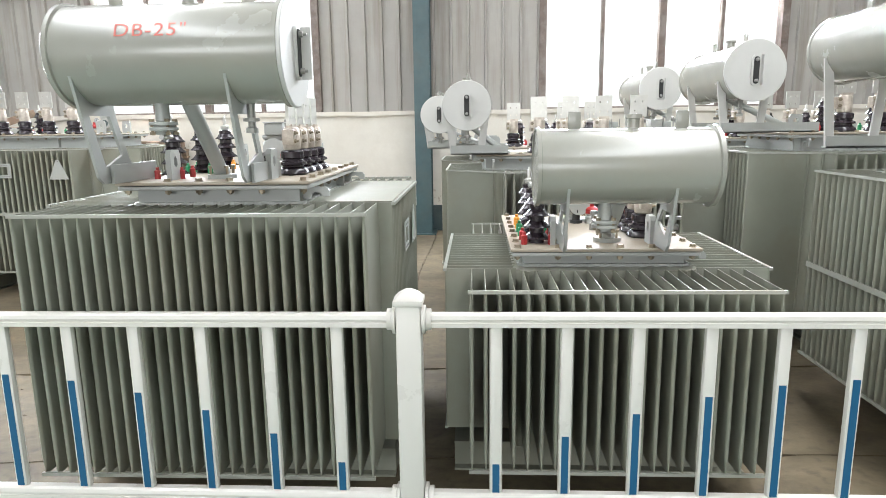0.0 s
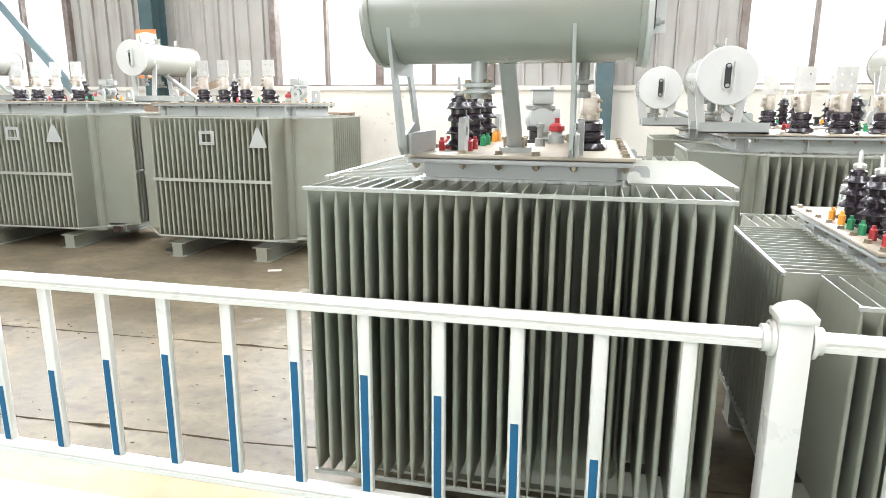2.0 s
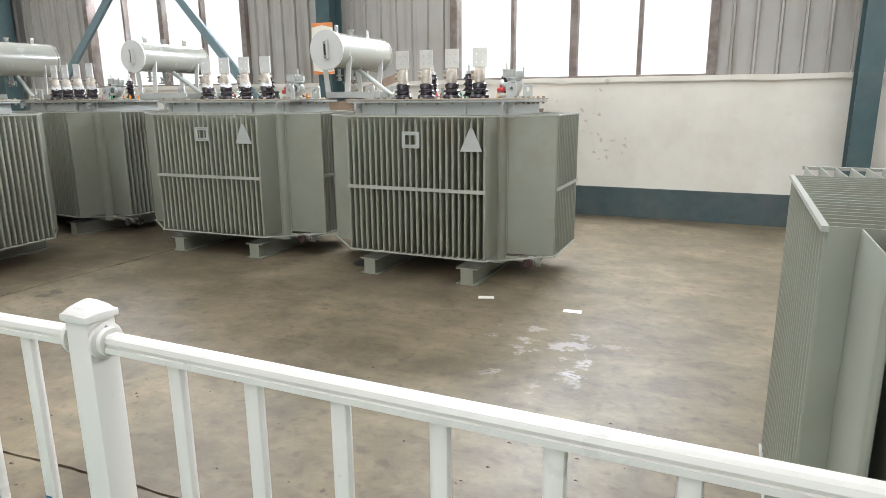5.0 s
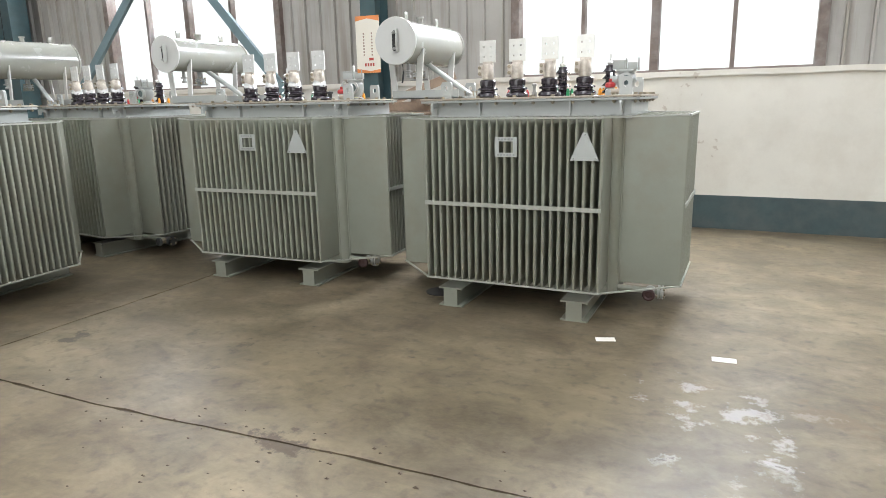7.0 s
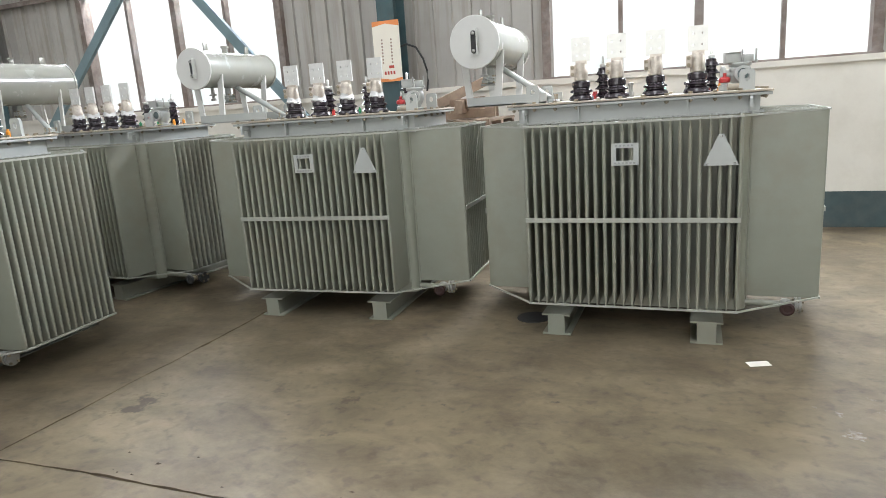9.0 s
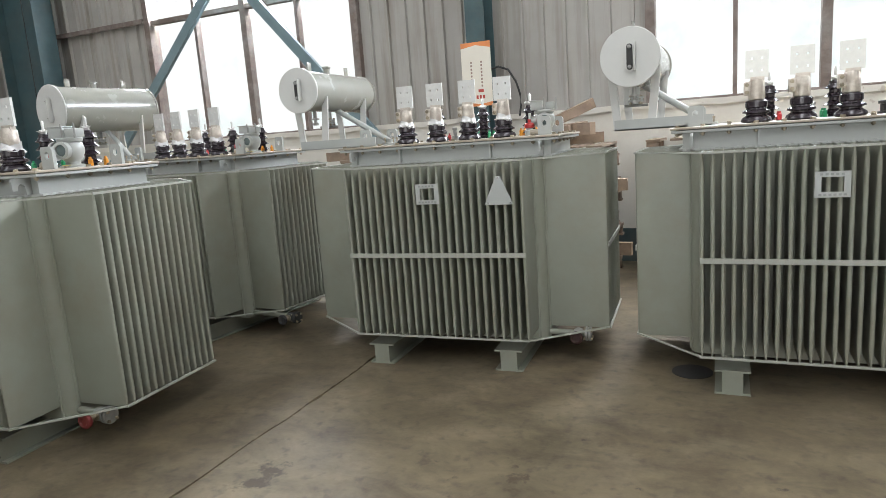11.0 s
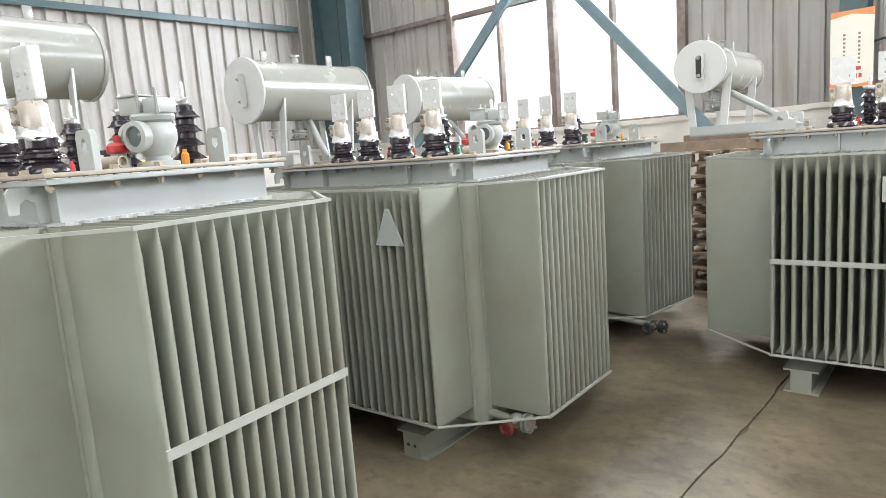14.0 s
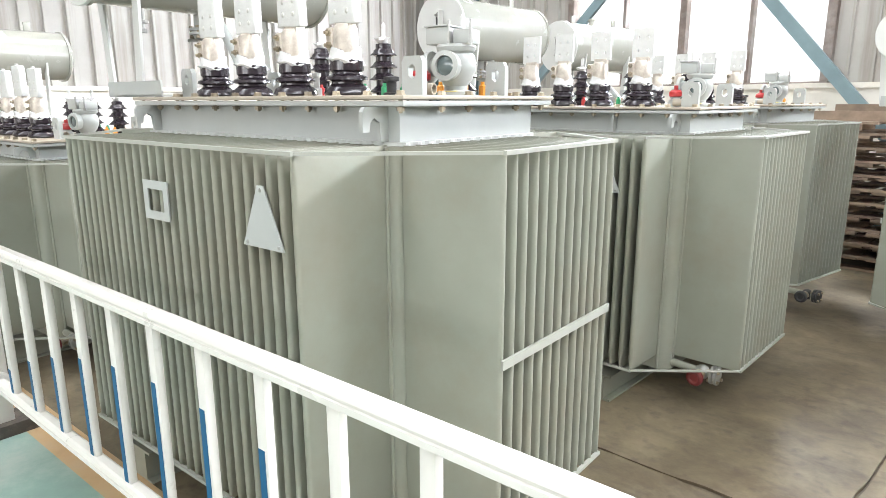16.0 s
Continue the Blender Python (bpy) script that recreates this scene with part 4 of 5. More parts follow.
ROW = dict(hx=0.99, hy=0.665, fb=0.61, sb=0.325, z0=0.2, z1=1.27, pitch=0.05, deck=1.39)
transformer("transformer", "grey-green finned oil transformer with square frame and triangle plate", pose(-3.615, 6.0, 0), cons=cons_at(-0.935, -0.33, 0.5, 1.765, 0.146), bar_z=0.71, left_hx=0.92, wheel=MAROON, valve_x=0.15, **{**ROW, "hx": 1.005, "fb": 0.565, "z1": 1.25, "deck": 1.37})
transformer("transformer", "grey-green finned oil transformer beside the pallet stack", pose(-5.71, 6.045, 0, 0, 0, 3), cons=cons_at(-1.0, -0.37, 0.5, 1.78, 0.135), wrapped=True, bar_z=0.715, left_hx=0.99, wheel=MAROON, valve_x=0.12, sign_x=(-0.01, 0.425), **{**ROW, "hx": 0.985, "fb": 0.555, "z1": 1.26, "deck": 1.38})
transformer("transformer", "grey-green finned oil transformer turned a little from the row", pose(-7.804, 4.31, 0, 0, 0, 4), cons=cons_at(-0.72, -0.5, 0.32, 1.82, 0.168), wrapped=True, sign_x=(-0.04, 0.43), skid_holes=True, **ROW)
transformer("transformer", "grey-green finned oil transformer close behind the white fence", pose(-7.825, 2.566, 0, 0, 0, 8), lv=(-0.44, -0.2, 0.05, 0.31), hv=(-0.27, 0.09, 0.47), relay_at=(0.6, 0.0), sign_x=(-0.005, 0.525), cons=cons_at(-0.82, -0.5, 0.6, 1.97, 0.18), wrapped=2, bar_z=0.745, side_dy=-0.045, back_hy=0.6, **{**ROW, "hx": 1.03, "fb": 0.638, "hy": 0.7, "sb": 0.31, "z1": 1.3, "deck": 1.435})
transformer("transformer", "grey-green finned oil transformer near the corner column", pose(-8.08, 6.2, 0, 0, 0, -6), cons=cons_at(-0.87, -0.74, 0.1, 1.84, 0.185), wrapped=True, signs=False, wheel=DARK, valve_x=0.34, **ROW)
transformer("transformer", "grey-green finned oil transformer standing along the fence", pose(-10.35, 2.2, 0, 0, 0, 8), cons=cons_at(-0.9, -0.5, 0.45, 1.74, 0.17), wrapped=2, **{**ROW, "z1": 1.12, "deck": 1.22})

# units that stand endwise to the fence
transformer("transformer", "large-finned grey transformer with red stencilled letters on its drum", pose(-0.615, 2.86, 0, 0, 0, 90), hx=0.735, hy=0.65, fb=0.44, sb=0.59, z0=0.195, z1=1.13, pitch=0.0453, fin=0.016, neck=(0.437, 0.305), tank=(0.46, 0.36), top_plate=True, deck=1.215,
            lv=(-0.17, -0.05, 0.07, 0.19), hv=(-0.29, -0.02, 0.25), lv_y=-0.21, hv_y=0.225, relay_at=(0.3, 0.0), hv_scale=0.9, lv_scale=0.85, tones=(RED, GREEN, AMBER), sign_x=(-0.1, 0.2), feet=0.3,
            diagonal=False, cons=cons_at(-0.59, -0.345, 0.395, 1.645, 0.162, (-0.17, 0.33), stencil=True, plate=True))
transformer("transformer", "low grey transformer with wide fins and a cream cover", pose(0.83, 2.92, 0, 0, 0, 90), hx=0.75, hy=0.615, fb=0.40, sb=0.51, z0=0.2, z1=0.86, pitch=0.0486, fin=0.015, neck=(0.415, 0.31), tank=(0.43, 0.35), shift=0.07, deck=0.935,
            lv=(-0.2, -0.07, 0.06, 0.19), hv=(-0.32, -0.12, 0.08), lv_y=-0.2, hv_y=0.25, relay_at=(0.26, 0.02), lv_scale=0.85, signs=False, feet=0.3,
            diagonal=False, cons=cons_at(-0.47, -0.35, 0.28, 1.25, 0.135, (-0.2, 0.17), gauge=False, plate=True))
transformer("transformer", "tall grey transformer with many narrow fins", pose(2.72, 2.7, 0, 0, 0, 0), hx=0.68, hy=0.75, fb=0.4, sb=0.72, z0=0.2, z1=1.157, pitch=0.05, neck=(0.4, 0.5), deck=1.26, bar_z=0.68, signs=False, feet=0.3,
            lv=(-0.2, 0.0, 0.2), hv=(-0.1, 0.1, 0.25), relay_at=None, cons=cons_at(-0.47, 0.0, 1.0, 1.76, 0.17, gauge=False))
# the back rows
BACK = dict(hx=0.93, hy=0.6, fb=0.55, sb=0.34, z0=0.2, z1=1.11, pitch=0.055, deck=1.21, signs=False, relay_at=(0.55, 0.0))
transformer("transformer", "grey transformer with a round gauge drum end", pose(1.07, 4.75, 0), cons=cons_at(-0.79, -0.55, 0.1, 1.52, 0.14), **BACK)
transformer("transformer", "grey transformer in the back row with a small drum", pose(0.97, 6.0, 0), cons=cons_at(-0.93, -0.62, 0.0, 1.485, 0.135), **BACK)
transformer("transformer", "grey transformer with a glossy oil drum", pose(2.93, 4.5, 0), cons=cons_at(-0.98, -0.46, 0.4, 1.69, 0.163), **{**BACK, "hx": 0.97, "sb": 0.42, "hy": 0.62, "z1": 1.22, "deck": 1.33})
transformer("transformer", "grey transformer under the bright window", pose(2.88, 6.0, 0), cons=cons_at(-1.06, -0.48, 0.3, 1.667, 0.155), **{**BACK, "z1": 1.16, "deck": 1.27})


# ---- fence ----
def baluster_mesh():
    return cached(("baluster",), lambda: box(-0.021, 0.021, -0.014, 0.014, 0.2, 0.785, 0.011), FENCE)


def rail_mesh(length):
    def make():
        w, h = 0.0235, 0.021
        prof = [(-w, -h), (w, -h), (w, -h * 0.35), (w * 0.82, -h * 0.25), (w * 0.82, h * 0.1), (w, h * 0.2), (w * 0.85, h * 0.75), (w * 0.5, h), (-w * 0.5, h), (-w * 0.85, h * 0.75), (-w, h * 0.2), (-w * 0.82, h * 0.1), (-w * 0.82, -h * 0.25), (-w, -h * 0.35)]
        return prism(prof, 0, length, "x", 30)
    return cached(("rail", round(length, 3)), make, FENCE)


def fence_panel(fence, a, b, lift=0.0, pitch=0.2235, first=0.235):
    a, b = Vector((*a, 0)), Vector((*b, 0))
    d = b - a
    length = d.length
    base = pose(a.x, a.y, lift, 0, 0, math.degrees(math.atan2(d.y, d.x)))
    for z in (0.8, 0.183):
        part("rail", rail_mesh(length - 0.1), None, fence, "", base @ pose(0.05, 0, z))
        for x, s in ((0.042, 1), (length - 0.042, -1)):
            part("rail_socket", cached(("rail_socket",), lambda: lathe([(0.046, 0), (0.046, 0.01), (0.035, 0.013), (0.035, 0.028), (0.031, 0.028), (0, 0.028)], 20, pose(0, 0, 0, 0, 90)), FENCE), None, fence, "", base @ pose(x, 0, z, 0, 0, 0 if s > 0 else 180))
    if lift == 0:
        for x, s in ((0.04, 1), (length - 0.04, -1)):
            for dz in (-0.036, 0.036):
                part("socket_screw", cached(("socket_screw",), lambda: lathe([(0.006, 0), (0.004, 0.003), (0, 0.0035)], 8, pose(0, 0, 0, 0, 90)), STEEL), None, fence, "", base @ pose(x + s * 0.012, 0, 0.8 + dz, 0, 0, 0 if s > 0 else 180))
    n = max(13, int((length - 0.25) / pitch) + 1)
    for i in range(1, n):
        bl = part("baluster", baluster_mesh(), None, fence, "", base @ pose(length - first - pitch * (n - 1 - i), 0, 0))
        h = max(0.06, 0.405 * (1 - ((i - n / 2) / (n / 2 - 0.15)) ** 2))
        part("blue_strip", box(-0.0115, 0.0115, -0.0152, -0.0141, 0.208, 0.208 + h), BLUE, bl, "blue reflective strip")


def fence_post(fence, x, y, turn=0, lift=0.0):
    p = part("post", cached(("post", lift), lambda: box(-0.04, 0.04, -0.04, 0.04, 0.05 - lift, 0.868, 0.006), FENCE), None, fence, "", pose(x, y, lift, 0, 0, turn))

    def cap():
        bm = bmesh.new()
        add_box(bm, -0.047, 0.047, -0.047, 0.047, 0.852, 0.872, 0.004)
        rows = []
        for z, k in ((0.872, 0.047), (0.884, 0.036), (0.894, 0.02), (0.9, 0.008)):
            ring = []
            for i in range(16):
                a = math.pi / 4 + 2 * math.pi * i / 16
                q = max(abs(math.cos(a)), abs(math.sin(a))) ** 0.6
                ring.append(bm.verts.new((k * math.cos(a) / q, k * math.sin(a) / q, z)))
            rows.append(ring)
        for a, b in zip(rows, rows[1:]):
            for i in range(16):
                bm.faces.new((a[i], a[(i + 1) % 16], b[(i + 1) % 16], b[i]))
        bm.faces.new(rows[-1])
        return finish(bm, 30)
    part("cap", cached(("cap",), cap, FENCE), None, p)
    part("foot", cached(("foot",), lambda: prism([(-0.17, 0.0005), (0.17, 0.0005), (0.165, 0.018), (0.085, 0.058), (-0.085, 0.058), (-0.165, 0.018)], -0.085, 0.085, "x"), FOOT), None, p, "dirty dark cast foot", pose(0, 0, -lift))


POSTS = [(6.06, 2.05), (3.093, 2.05), (0.124, 2.049), (-2.845, 2.048), (-5.80, 1.927), (-8.93, 1.527), (-11.875, 1.15)]
fence = thing("fence", "white powder-coated steel fence with blue reflective strips on its bars", "fence")
for i, (x, y) in enumerate(POSTS):
    fence_post(fence, x, y, 7 if i > 3 else 0, 0.063 if i > 3 else 0.0)
for (xa, ya), (xb, yb) in zip(POSTS, POSTS[1:]):
    fence_panel(fence, (xb, yb), (xa, ya), *((0.063, 0.2464, 0.176) if xa < -5 else ()))


# ---- the hall ----
def setting(name, bm, mat, label, category):
    ob = part(name, bm, mat)
    return tagged(ob, label, category, "", "structure")


floor = setting("floor", box(WEST - 0.3, EAST + 0.3, SOUTH - 0.3, WALL_Y + 0.3, -0.3, -0.012), TRENCH, "worn grey-brown concrete hall floor with joints", "floor")


def slab(x0, x1, y0, y1):
    """A cast slab with slightly ragged edges."""
    gap, pts = 0.0034, []
    def edge(ax, ay, bx, by, nx, ny):
        n = max(2, int(math.hypot(bx - ax, by - ay) / 0.05))
        for i in range(n):
            k = i / n
            px, py = ax + (bx - ax) * k, ay + (by - ay) * k
            j = noise.noise(Vector((px * 3.1, py * 3.1, 2))) * 0.012 + noise.noise(Vector((px * 0.7, py * 0.7, 5))) * 0.03
            q = abs(noise.noise(Vector((px * 9, py * 9, 9 + nx + 2 * ny)))) * 0.008 + max(0.0, noise.noise(Vector((px * 5, py * 5, 4 + nx))) - 0.2) * 0.03
            w = j * (1 if nx + ny else 0)
            pts.append((px + abs(nx) * w - nx * (gap + q), py + abs(ny) * w - ny * (gap + q)))
    edge(x0, y0, x1, y0, 0, -1)
    edge(x1, y0, x1, y1, 1, 0)
    edge(x1, y1, x0, y1, 0, 1)
    edge(x0, y1, x0, y0, -1, 0)
    # the strip joints run a little askew to the wall
    skew = lambda y: 0.045 * max(0.0, 1 - max(0.0, 2.4 - y) / 5.0) * max(0.0, 1 - max(0.0, y - 3.7) / 5.3)
    part("slab", prism([(px, py + skew(py) * (px + 2.9)) for px, py in pts], -0.012, 0.0), CONCRETE, floor)


XS = (WEST - 0.3, -6.22, -0.2, 5.8, EAST + 0.3)
YS = (SOUTH - 0.3, -8.5, -2.6, 2.49, 3.52, WALL_Y + 0.3)
for x0, x1 in zip(XS, XS[1:]):
    for y0, y1 in zip(YS, YS[1:]):
        slab(x0, x1, y0, y1)

# painted lane on the near side of the fence
LANE = [(EAST, 2.05), (-2.8, 2.05), (-5.86, 1.95), (WEST, 0.93)]
for name, mat, d0, d1, z, label in (("lane_line", KERB, 0.035, 0.19, 0.004, "yellow painted floor line"), ("lane", EPOXY, -2.6, 0.035, 0.004, "green painted walkway floor")):
    bm = bmesh.new()
    out = [(x, y + d1) for x, y in LANE] + [(x, y + d0) for x, y in reversed(LANE)]
    add_prism(bm, out, 0.0005, z)
    setting(name, finish(bm), mat, label, "floor marking")


# north wall: rendered brick below, ribbed sheet above
setting("wall_north", box(WEST, EAST, WALL_Y, WALL_Y + 0.28, 0, SILL - 0.06), RENDER, "cream rendered brick wall with stains", "wall")
setting("baseboard", box(WEST, EAST, WALL_Y - 0.004, WALL_Y, 0, 0.345), BASE, "dark teal painted wall base", "baseboard")


def ledge():
    bm = bmesh.new()
    n = 160
    top, bot = [], []
    for i in range(n + 1):
        x = WEST + (EAST - WEST) * i / n
        j = noise.noise(Vector((x * 2.3, 0, 0))) * 0.02 + noise.noise(Vector((x * 7, 3, 0))) * 0.012
        bot.append((x, SILL - 0.075 + j))
        top.append((x, SILL - 0.02 + j * 0.4))
    add_prism(bm, bot + top[::-1], WALL_Y - 0.03, WALL_Y + 0.26, "y")
    return finish(bm)


setting("trim", ledge(), RENDER, "rough cement ledge under the windows", "trim")
setting("trim_west", box(WEST - 0.26, WEST + 0.03, SOUTH, WALL_Y - 0.031, SILL - 0.08, SILL - 0.03, 0.006), RENDER, "cement ledge along the low west wall", "trim")


def ribbed(a0, a1, z0, z1, along="x", at=0.0):
    """Trapezoid-ribbed sheet, ribs upright, standing proud towards the room."""
    prof = []
    a = a0
    while a < a1 - 0.02:
        for da, h in ((0.0, 0.0), (0.182, 0.0), (0.189, 0.042), (0.213, 0.042), (0.22, 0.0)):
            if a + da < a1:
                prof.append((a + da, h))
        a += 0.226
    prof.append((a1, 0.0))
    bm = bmesh.new()
    n = len(prof)
    def place(p, h, z):
        return (p, at - h, z) if along == "x" else (at + h, p, z)
    lo = [bm.verts.new(place(p, h, z0)) for p, h in prof]
    hi = [bm.verts.new(place(p, h, z1)) for p, h in prof]
    lob = [bm.verts.new(place(p, h - 0.004, z0)) for p, h in prof]
    hib = [bm.verts.new(place(p, h - 0.004, z1)) for p, h in prof]
    for i in range(n - 1):
        bm.faces.new((lo[i], lo[i + 1], hi[i + 1], hi[i]))
        bm.faces.new((lob[i], hib[i], hib[i + 1], lob[i + 1]))
        bm.faces.new((hi[i], hi[i + 1], hib[i + 1], hib[i]))
        bm.faces.new((lo[i + 1], lo[i], lob[i], lob[i + 1]))
    return finish(bm)


sheet_n = setting("wall_sheet_north", box(WEST, EAST, WALL_Y + 0.2, WALL_Y + 0.24, HEAD + 0.02, ROOF), SHEET, "grey ribbed steel wall sheeting", "wall")
edges = [WEST] + [v for ab in WINDOWS for v in ab] + [EAST]
for i in range(0, len(edges), 2):
    part("sheet", ribbed(edges[i], edges[i + 1], SILL - 0.02, ROOF, "x", WALL_Y + 0.12), SHEET, sheet_n)
for a, b in WINDOWS:
    part("sheet", ribbed(a, b, HEAD, ROOF, "x", WALL_Y + 0.12), SHEET, sheet_n)
setting("wall_west", box(WEST - 0.28, WEST, SOUTH, WALL_Y + 0.28, 0, SILL - 0.06), RENDER, "cream rendered low brick wall", "wall")
sheet_w = setting("wall_sheet_west", box(WEST - 0.24, WEST - 0.2, SOUTH, WALL_Y + 0.24, SILL - 0.06, ROOF), SHEET, "grey ribbed steel wall sheeting", "wall")
part("sheet", ribbed(SOUTH, WALL_Y + 0.1, SILL - 0.04, ROOF, "y", WEST - 0.14), SHEET, sheet_w)
setting("wall_east", box(EAST, EAST + 0.28, SOUTH, WALL_Y + 0.28, 0, ROOF), SHEET, "plain grey end wall", "wall")
# unseen closing wall, its openings added to let the south fill in
SOUTHS = [(-11.7, -7.3), (-5.7, -1.3), (0.5, 4.9)]
bm = bmesh.new()
cuts = [WEST - 0.28] + [v for ab in SOUTHS for v in ab] + [EAST + 0.28]
for i in range(0, len(cuts), 2):
    add_box(bm, cuts[i], cuts[i + 1], SOUTH - 0.28, SOUTH, 0, ROOF)
for a, b in SOUTHS:
    add_box(bm, a, b, SOUTH - 0.28, SOUTH, 0, 0.9)
    add_box(bm, a, b, SOUTH - 0.28, SOUTH, 5.9, ROOF)
setting("wall_south", finish(bm), RENDER, "added unseen south wall, cream rendered, with openings for the fill lamps", "wall")

# roof with long skylight openings
bm = bmesh.new()
cuts = [WEST - 0.3, -10.1, -8.9, -4.1, -2.9, 2.1, 3.3, EAST + 0.3]
for i in range(0, len(cuts), 2):
    add_box(bm, cuts[i], cuts[i + 1], SOUTH - 0.3, WALL_Y + 0.3, ROOF, ROOF + 0.08)
for i in range(1, 7, 2):
    add_box(bm, cuts[i], cuts[i + 1], SOUTH - 0.3, -5.5, ROOF, ROOF + 0.08)
    add_box(bm, cuts[i], cuts[i + 1], 7.5, WALL_Y + 0.3, ROOF, ROOF + 0.08)
setting("ceiling", finish(bm), RAW, "grey sheet roof with long skylights", "ceiling")


def h_column(x, y, turn=0, wide=0.2, deep=0.3):
    bm = bmesh.new()
    add_box(bm, -wide / 2, wide / 2, -deep / 2, -deep / 2 + 0.014, 0, ROOF)
    add_box(bm, -wide / 2, wide / 2, deep / 2 - 0.014, deep / 2, 0, ROOF)
    add_box(bm, -0.006, 0.006, -deep / 2 + 0.014, deep / 2 - 0.014, 0, ROOF)
    c = tagged(part("column", finish(bm), TEAL, None, "", pose(x, y, 0, 0, 0, turn)), "dark teal painted steel column", "column", "", "structure")
    part("base_plate", box(-wide / 2 - 0.05, wide / 2 + 0.05, -deep / 2 - 0.04, deep / 2 + 0.02, 0.0005, 0.02), TEAL, c)
    return c


for x in (-0.34, -6.42, 5.7):
    h_column(x, 8.53)
h_column(-13.2, 8.42, 90, 0.3, 0.8)

# girts on the sheeting
for z in (3.24, 4.3):
    for a, b in ((WEST, -11.32), (-7.99, -4.82), (-1.7, 1.14), (4.27, EAST)) if z < HEAD else ((WEST, EAST),):
        bm = bmesh.new()
        add_box(bm, a, b, WALL_Y + 0.02, WALL_Y + 0.088, z, z + 0.012)
        add_box(bm, a, b, WALL_Y + 0.02, WALL_Y + 0.03, z - 0.05, z)
        setting("girt_north", finish(bm), TEAL if z > HEAD else FRAME, "dark steel wall girt", "girt")
for z in (3.45, 4.9):
    bm = bmesh.new()
    add_box(bm, WEST - 0.11, WEST - 0.02, SOUTH, 8.1, z, z + 0.012)
    add_box(bm, WEST - 0.03, WEST - 0.02, SOUTH, 8.1, z - 0.07, z)
    setting("girt_west", finish(bm), TEAL, "dark steel wall girt", "girt")

# windows
for k, (a, b) in enumerate(WINDOWS):
    w = tagged(part("window_%d" % (k + 1), finish(add_box(add_box(bmesh.new(), a - 0.06, a + 0.03, WALL_Y + 0.04, WALL_Y + 0.2, SILL - 0.04, HEAD + 0.05), b - 0.03, b + 0.06, WALL_Y + 0.04, WALL_Y + 0.2, SILL - 0.04, HEAD + 0.05)), FRAME), "tall steel window with rust-stained frame and bright panes", "window", "", "structure")
    part("window_sill", box(a - 0.06, b + 0.06, WALL_Y + 0.0, WALL_Y + 0.2, SILL - 0.045, SILL), FRAME, w)
    part("window_head", box(a - 0.06, b + 0.06, WALL_Y + 0.04, WALL_Y + 0.2, HEAD, HEAD + 0.06), FRAME, w)
    part("transom", box(a, b, WALL_Y + 0.07, WALL_Y + 0.15, 3.16, 3.22), FRAME, w)
    q = (b - a) / 4
    for i in (1, 2, 3):
        h = 0.042 if i == 2 else 0.02
        part("mullion", box(a + q * i - h, a + q * i + h, WALL_Y + 0.06 + (0.01 if i != 2 else 0), WALL_Y + 0.16, SILL, HEAD), FRAME, w)
    for i in range(4):
        for z0, z1 in ((SILL, 3.16), (3.22, HEAD)):
            g = part("pane", box(a + q * i + 0.02, a + q * i + q - 0.02, WALL_Y + 0.11, WALL_Y + 0.114, z0, z1), PANE, w, "clear glass pane")
            g.visible_shadow = False

# crossed braces in the corner bay
for (xa, za), (xb, zb) in (((-7.2, 0.92), (-12.1, 6.43)), ((-12.2, 1.12), (-6.8, 6.35))):
    dy = 0.0 if xa > xb else 0.07
    setting("brace", finish(add_bar(bmesh.new(), (xa, 8.42 + dy, za), (xb, 8.42 + dy, zb), 0.05, 0.12, (0, 1, 0))), BRACE, "grey-blue diagonal steel brace", "brace")

# glowing plane that stands in for the bright view outside
setting("backdrop", box(-70, 60, 42, 42.1, -12, 40), DISTANCE, "glowing backdrop plane for the bright hazy trees and sky outside", "backdrop")
setting("ground", box(-90, 90, WALL_Y + 0.5, 90, -0.35, -0.3), CONCRETE, "pale yard ground outside the hall", "ground")

# ---- loose things ----
# poster on the column
p = thing("poster", "cream safety poster with orange bands hung on the column", "poster", pose(-6.42, 8.36, 0))
part("sheet", box(-0.16, 0.16, -0.004, 0, 1.69, 2.33), POSTER, p)
part("top_band", prism([(-0.16, 2.33), (-0.16, 2.275), (0.0, 2.3), (0.16, 2.265), (0.16, 2.33)], -0.0055, -0.0042, "y"), ORANGE, p, "orange band")
part("bottom_band", prism([(-0.16, 1.69), (0.16, 1.69), (0.16, 1.73), (0.03, 1.71), (-0.16, 1.74)], -0.0055, -0.0042, "y"), ORANGE, p, "orange band")
for cx in (-0.055, 0.055):
    for i in range(8):
        part("text_bar", box(cx - 0.009, cx + 0.009, -0.0055, -0.0042, 2.122 - i * 0.034, 2.141 - i * 0.034), INK_DARK, p)
part("seal_bar", box(0.01, 0.07, -0.0055, -0.0042, 1.83, 1.86), INK, p)
for i in range(4):
    part("text_bar", box(-0.05 + i * 0.035, -0.028 + i * 0.035, -0.0055, -0.0042, 1.765, 1.8), INK, p)

# cable loop beside the poster
run = [(-6.3, 8.375, 2.04), (-6.19, 8.372, 2.066), (-6.085, 8.37, 2.025), (-6.01, 8.37, 1.9), (-5.975, 8.37, 1.78), (-5.97, 8.372, 1.66), (-5.99, 8.374, 1.56)]
tagged(part("cable", tube(run, 0.011), DARK), "thin dark cable hanging from the column", "cable")
tagged(part("cable", rod((-13.0, 8.26, 1.5), (-12.96, 8.26, 6.0), 0.006, 8), DARK), "thin dark cable running up the corner column", "cable")

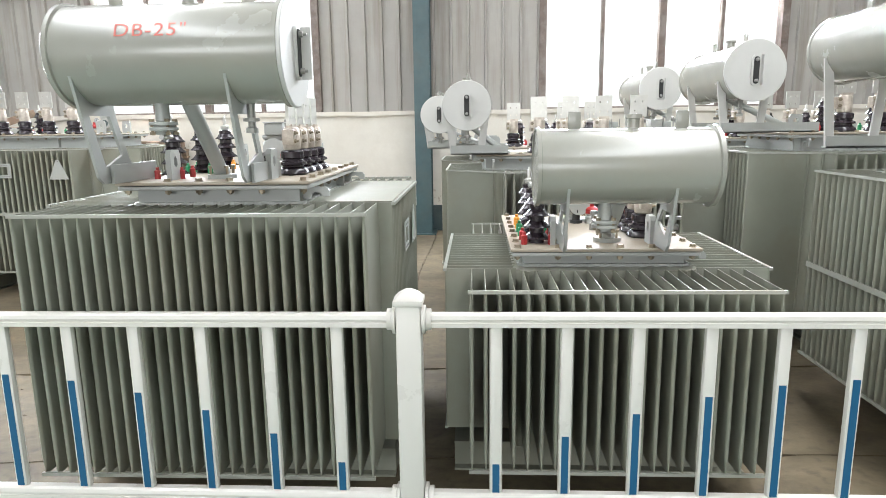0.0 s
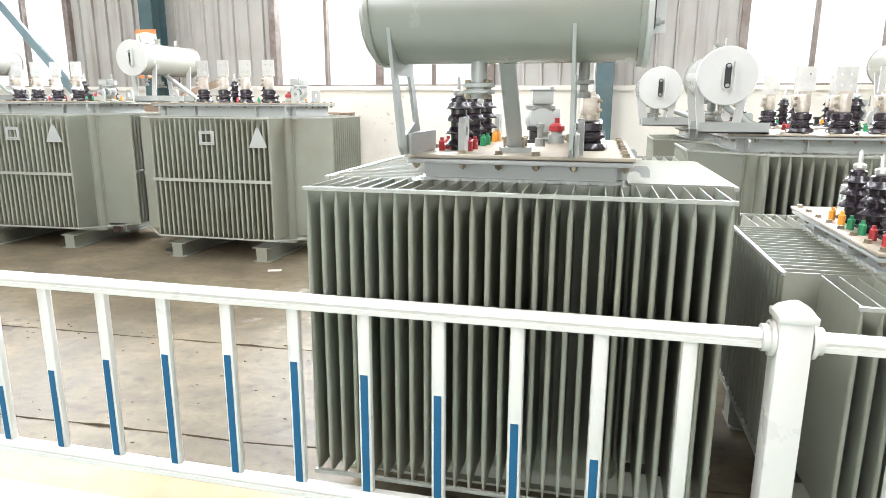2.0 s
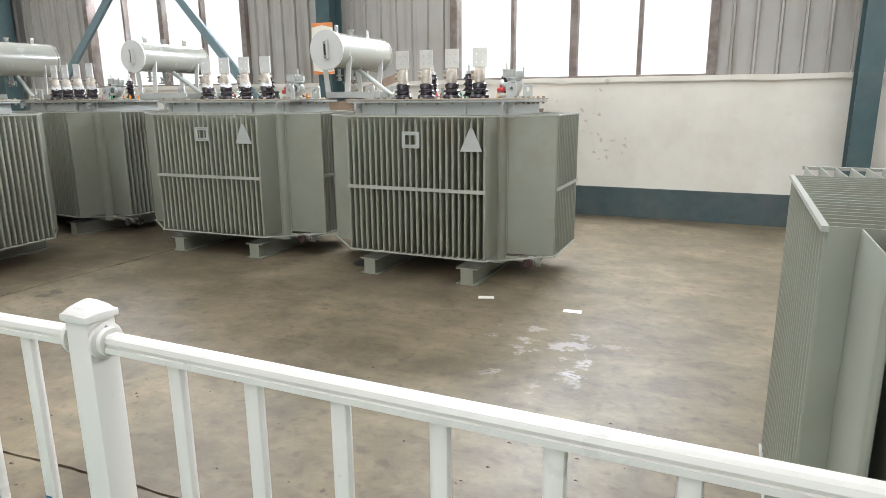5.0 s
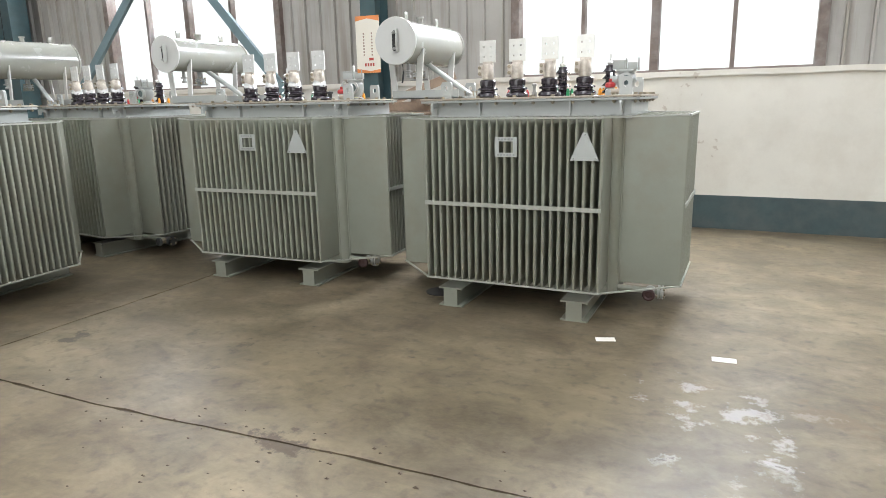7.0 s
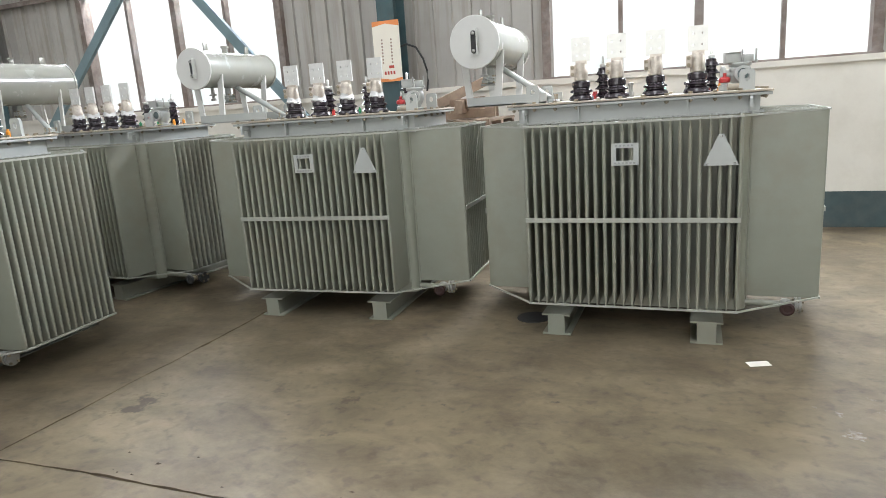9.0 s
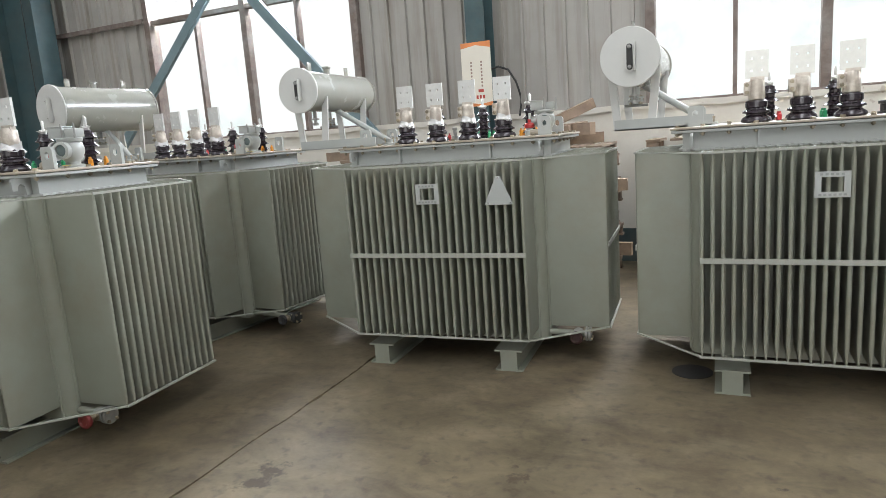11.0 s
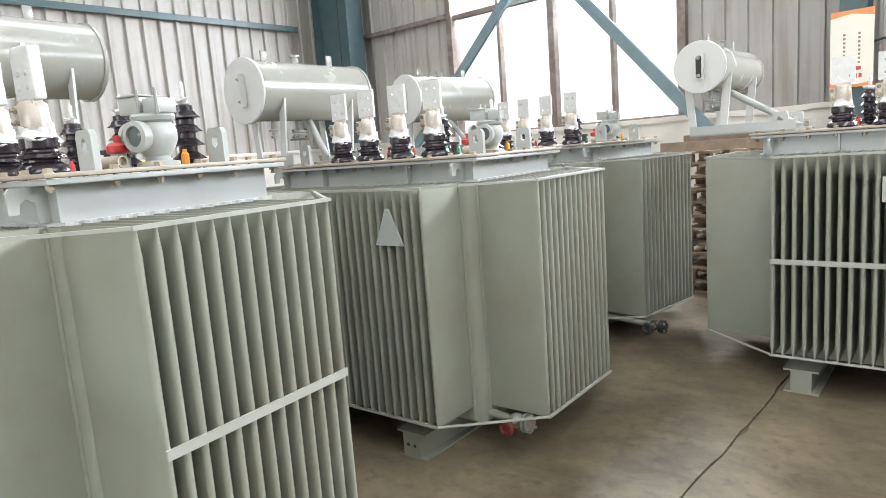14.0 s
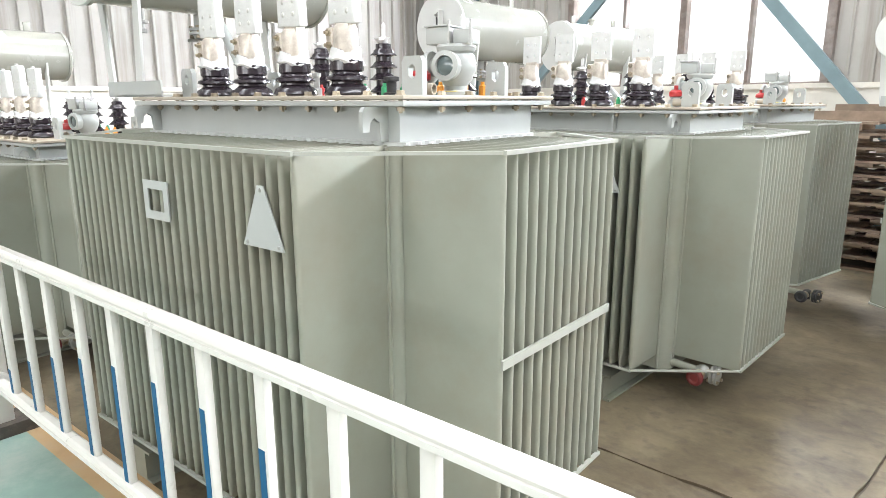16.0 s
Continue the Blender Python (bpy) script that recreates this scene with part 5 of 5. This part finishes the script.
# pallets by the wall
def pallet(x, y, z, turn, long=1.2, deep=1.0):
    p = thing("pallet", "weathered wooden pallet in a tall stack", "pallet", pose(x, y, z, 0, 0, turn), "stacked pallets")
    for yy in (-deep / 2 + 0.05, 0, deep / 2 - 0.05):
        for xx in (-long / 2 + 0.06, 0, long / 2 - 0.06):
            part("block", cached(("block",), lambda: box(-0.05, 0.05, -0.045, 0.045, 0.02, 0.09, 0.004), WOOD), None, p, "", pose(xx, yy, 0))
        part("skid_board", cached(("skid_board", long), lambda: box(-long / 2, long / 2, -0.05, 0.05, 0, 0.02), WOOD), None, p, "", pose(0, yy, 0))
    for i in range(6):
        part("deck_board", cached(("deck_board", deep), lambda: box(-0.065, 0.065, -deep / 2, deep / 2, 0.09, 0.112), WOOD), None, p, "", pose(-long / 2 + 0.07 + i * (long - 0.14) / 5, 0, 0))
    return p


for col, (x, y, long, deep, layers) in enumerate(((-6.95, 7.85, 1.2, 1.0, 11), (-5.62, 7.9, 1.2, 1.0, 11), (-4.12, 8.41, 1.2, 0.5, 11))):
    for i in range(layers):
        pallet(x + 0.03 * math.sin(i * 2.1 + col), y + 0.03 * math.cos(i * 1.7), i * 0.1135, 2 * math.sin(i * 1.3 + col * 2), long, deep)


def timber(a, b, w=0.09):
    bm = bmesh.new()
    add_bar(bm, a, b, w, w * 0.6)
    return tagged(part("timber", finish(bm), WOOD), "rough wooden packing timber on the pallets", "timber", "packing timbers")


timber((-6.1, 7.6, 1.3), (-5.05, 7.75, 1.31))
timber((-6.2, 8.0, 1.3), (-5.15, 8.2, 1.3), 0.1)
timber((-5.7, 7.7, 1.38), (-5.2, 8.1, 1.62))
timber((-5.35, 7.55, 1.37), (-5.3, 8.15, 1.4), 0.12)
timber((-5.1, 7.5, 1.39), (-5.6, 7.9, 1.4), 0.1)
timber((-7.72, 7.45, 1.285), (-6.7, 7.5, 1.285), 0.09)
timber((-7.6, 7.75, 1.285), (-6.6, 7.62, 1.285), 0.1)
timber((-7.55, 7.55, 1.345), (-6.9, 7.6, 1.345), 0.08)
timber((-5.3, 7.62, 0.9), (-4.84, 7.6, 0.9), 0.1)
timber((-5.3, 7.7, 0.33), (-4.82, 7.66, 0.33), 0.11)

# litter on the floor
for k, (x, y, w, turn) in enumerate(((-2.95, 5.13, 0.11, 20), (-2.32, 5.06, 0.12, 5))):
    tagged(part("paper_scrap", box(-w / 2, w / 2, -0.03, 0.03, 0.0006, 0.0022), PAPER, None, "", pose(x, y, 0, 0, 0, turn)), "small off-white paper scrap on the floor", "paper scrap", "paper scraps")
# crumbs of concrete and dirt swept along the fence side
bm = bmesh.new()
dice = random.Random(11)
for k in range(150):
    cx, cy = dice.uniform(-5.6, -1.3), dice.choice((dice.uniform(2.15, 3.2), dice.gauss(3.45, 0.12)))
    size = dice.uniform(0.004, 0.012) * (1.8 if k % 17 == 0 else 1.0)
    turn, flat = dice.uniform(0, 6.3), dice.uniform(0.35, 0.8)
    ring = [(cx + size * math.cos(turn + a * 1.2566) * dice.uniform(0.7, 1.3), cy + size * flat * math.sin(turn + a * 1.2566) * dice.uniform(0.7, 1.3)) for a in range(5)]
    low, top = [bm.verts.new((px, py, 0.0004)) for px, py in ring], bm.verts.new((cx, cy, size * 0.55))
    for i in range(5):
        bm.faces.new((low[i], low[(i + 1) % 5], top))
tagged(part("debris", finish(bm), TRENCH), "small dark crumbs of dirt on the concrete", "debris", "", "stuff")
tagged(part("floor_hole_cover", lathe([(0.0, 0.0006), (0.11, 0.0006), (0.11, 0.004), (0.09, 0.005), (0, 0.005)], 24, pose(-4.24, 5.65, 0)), DARK), "round dark cover set in the floor", "floor cover")
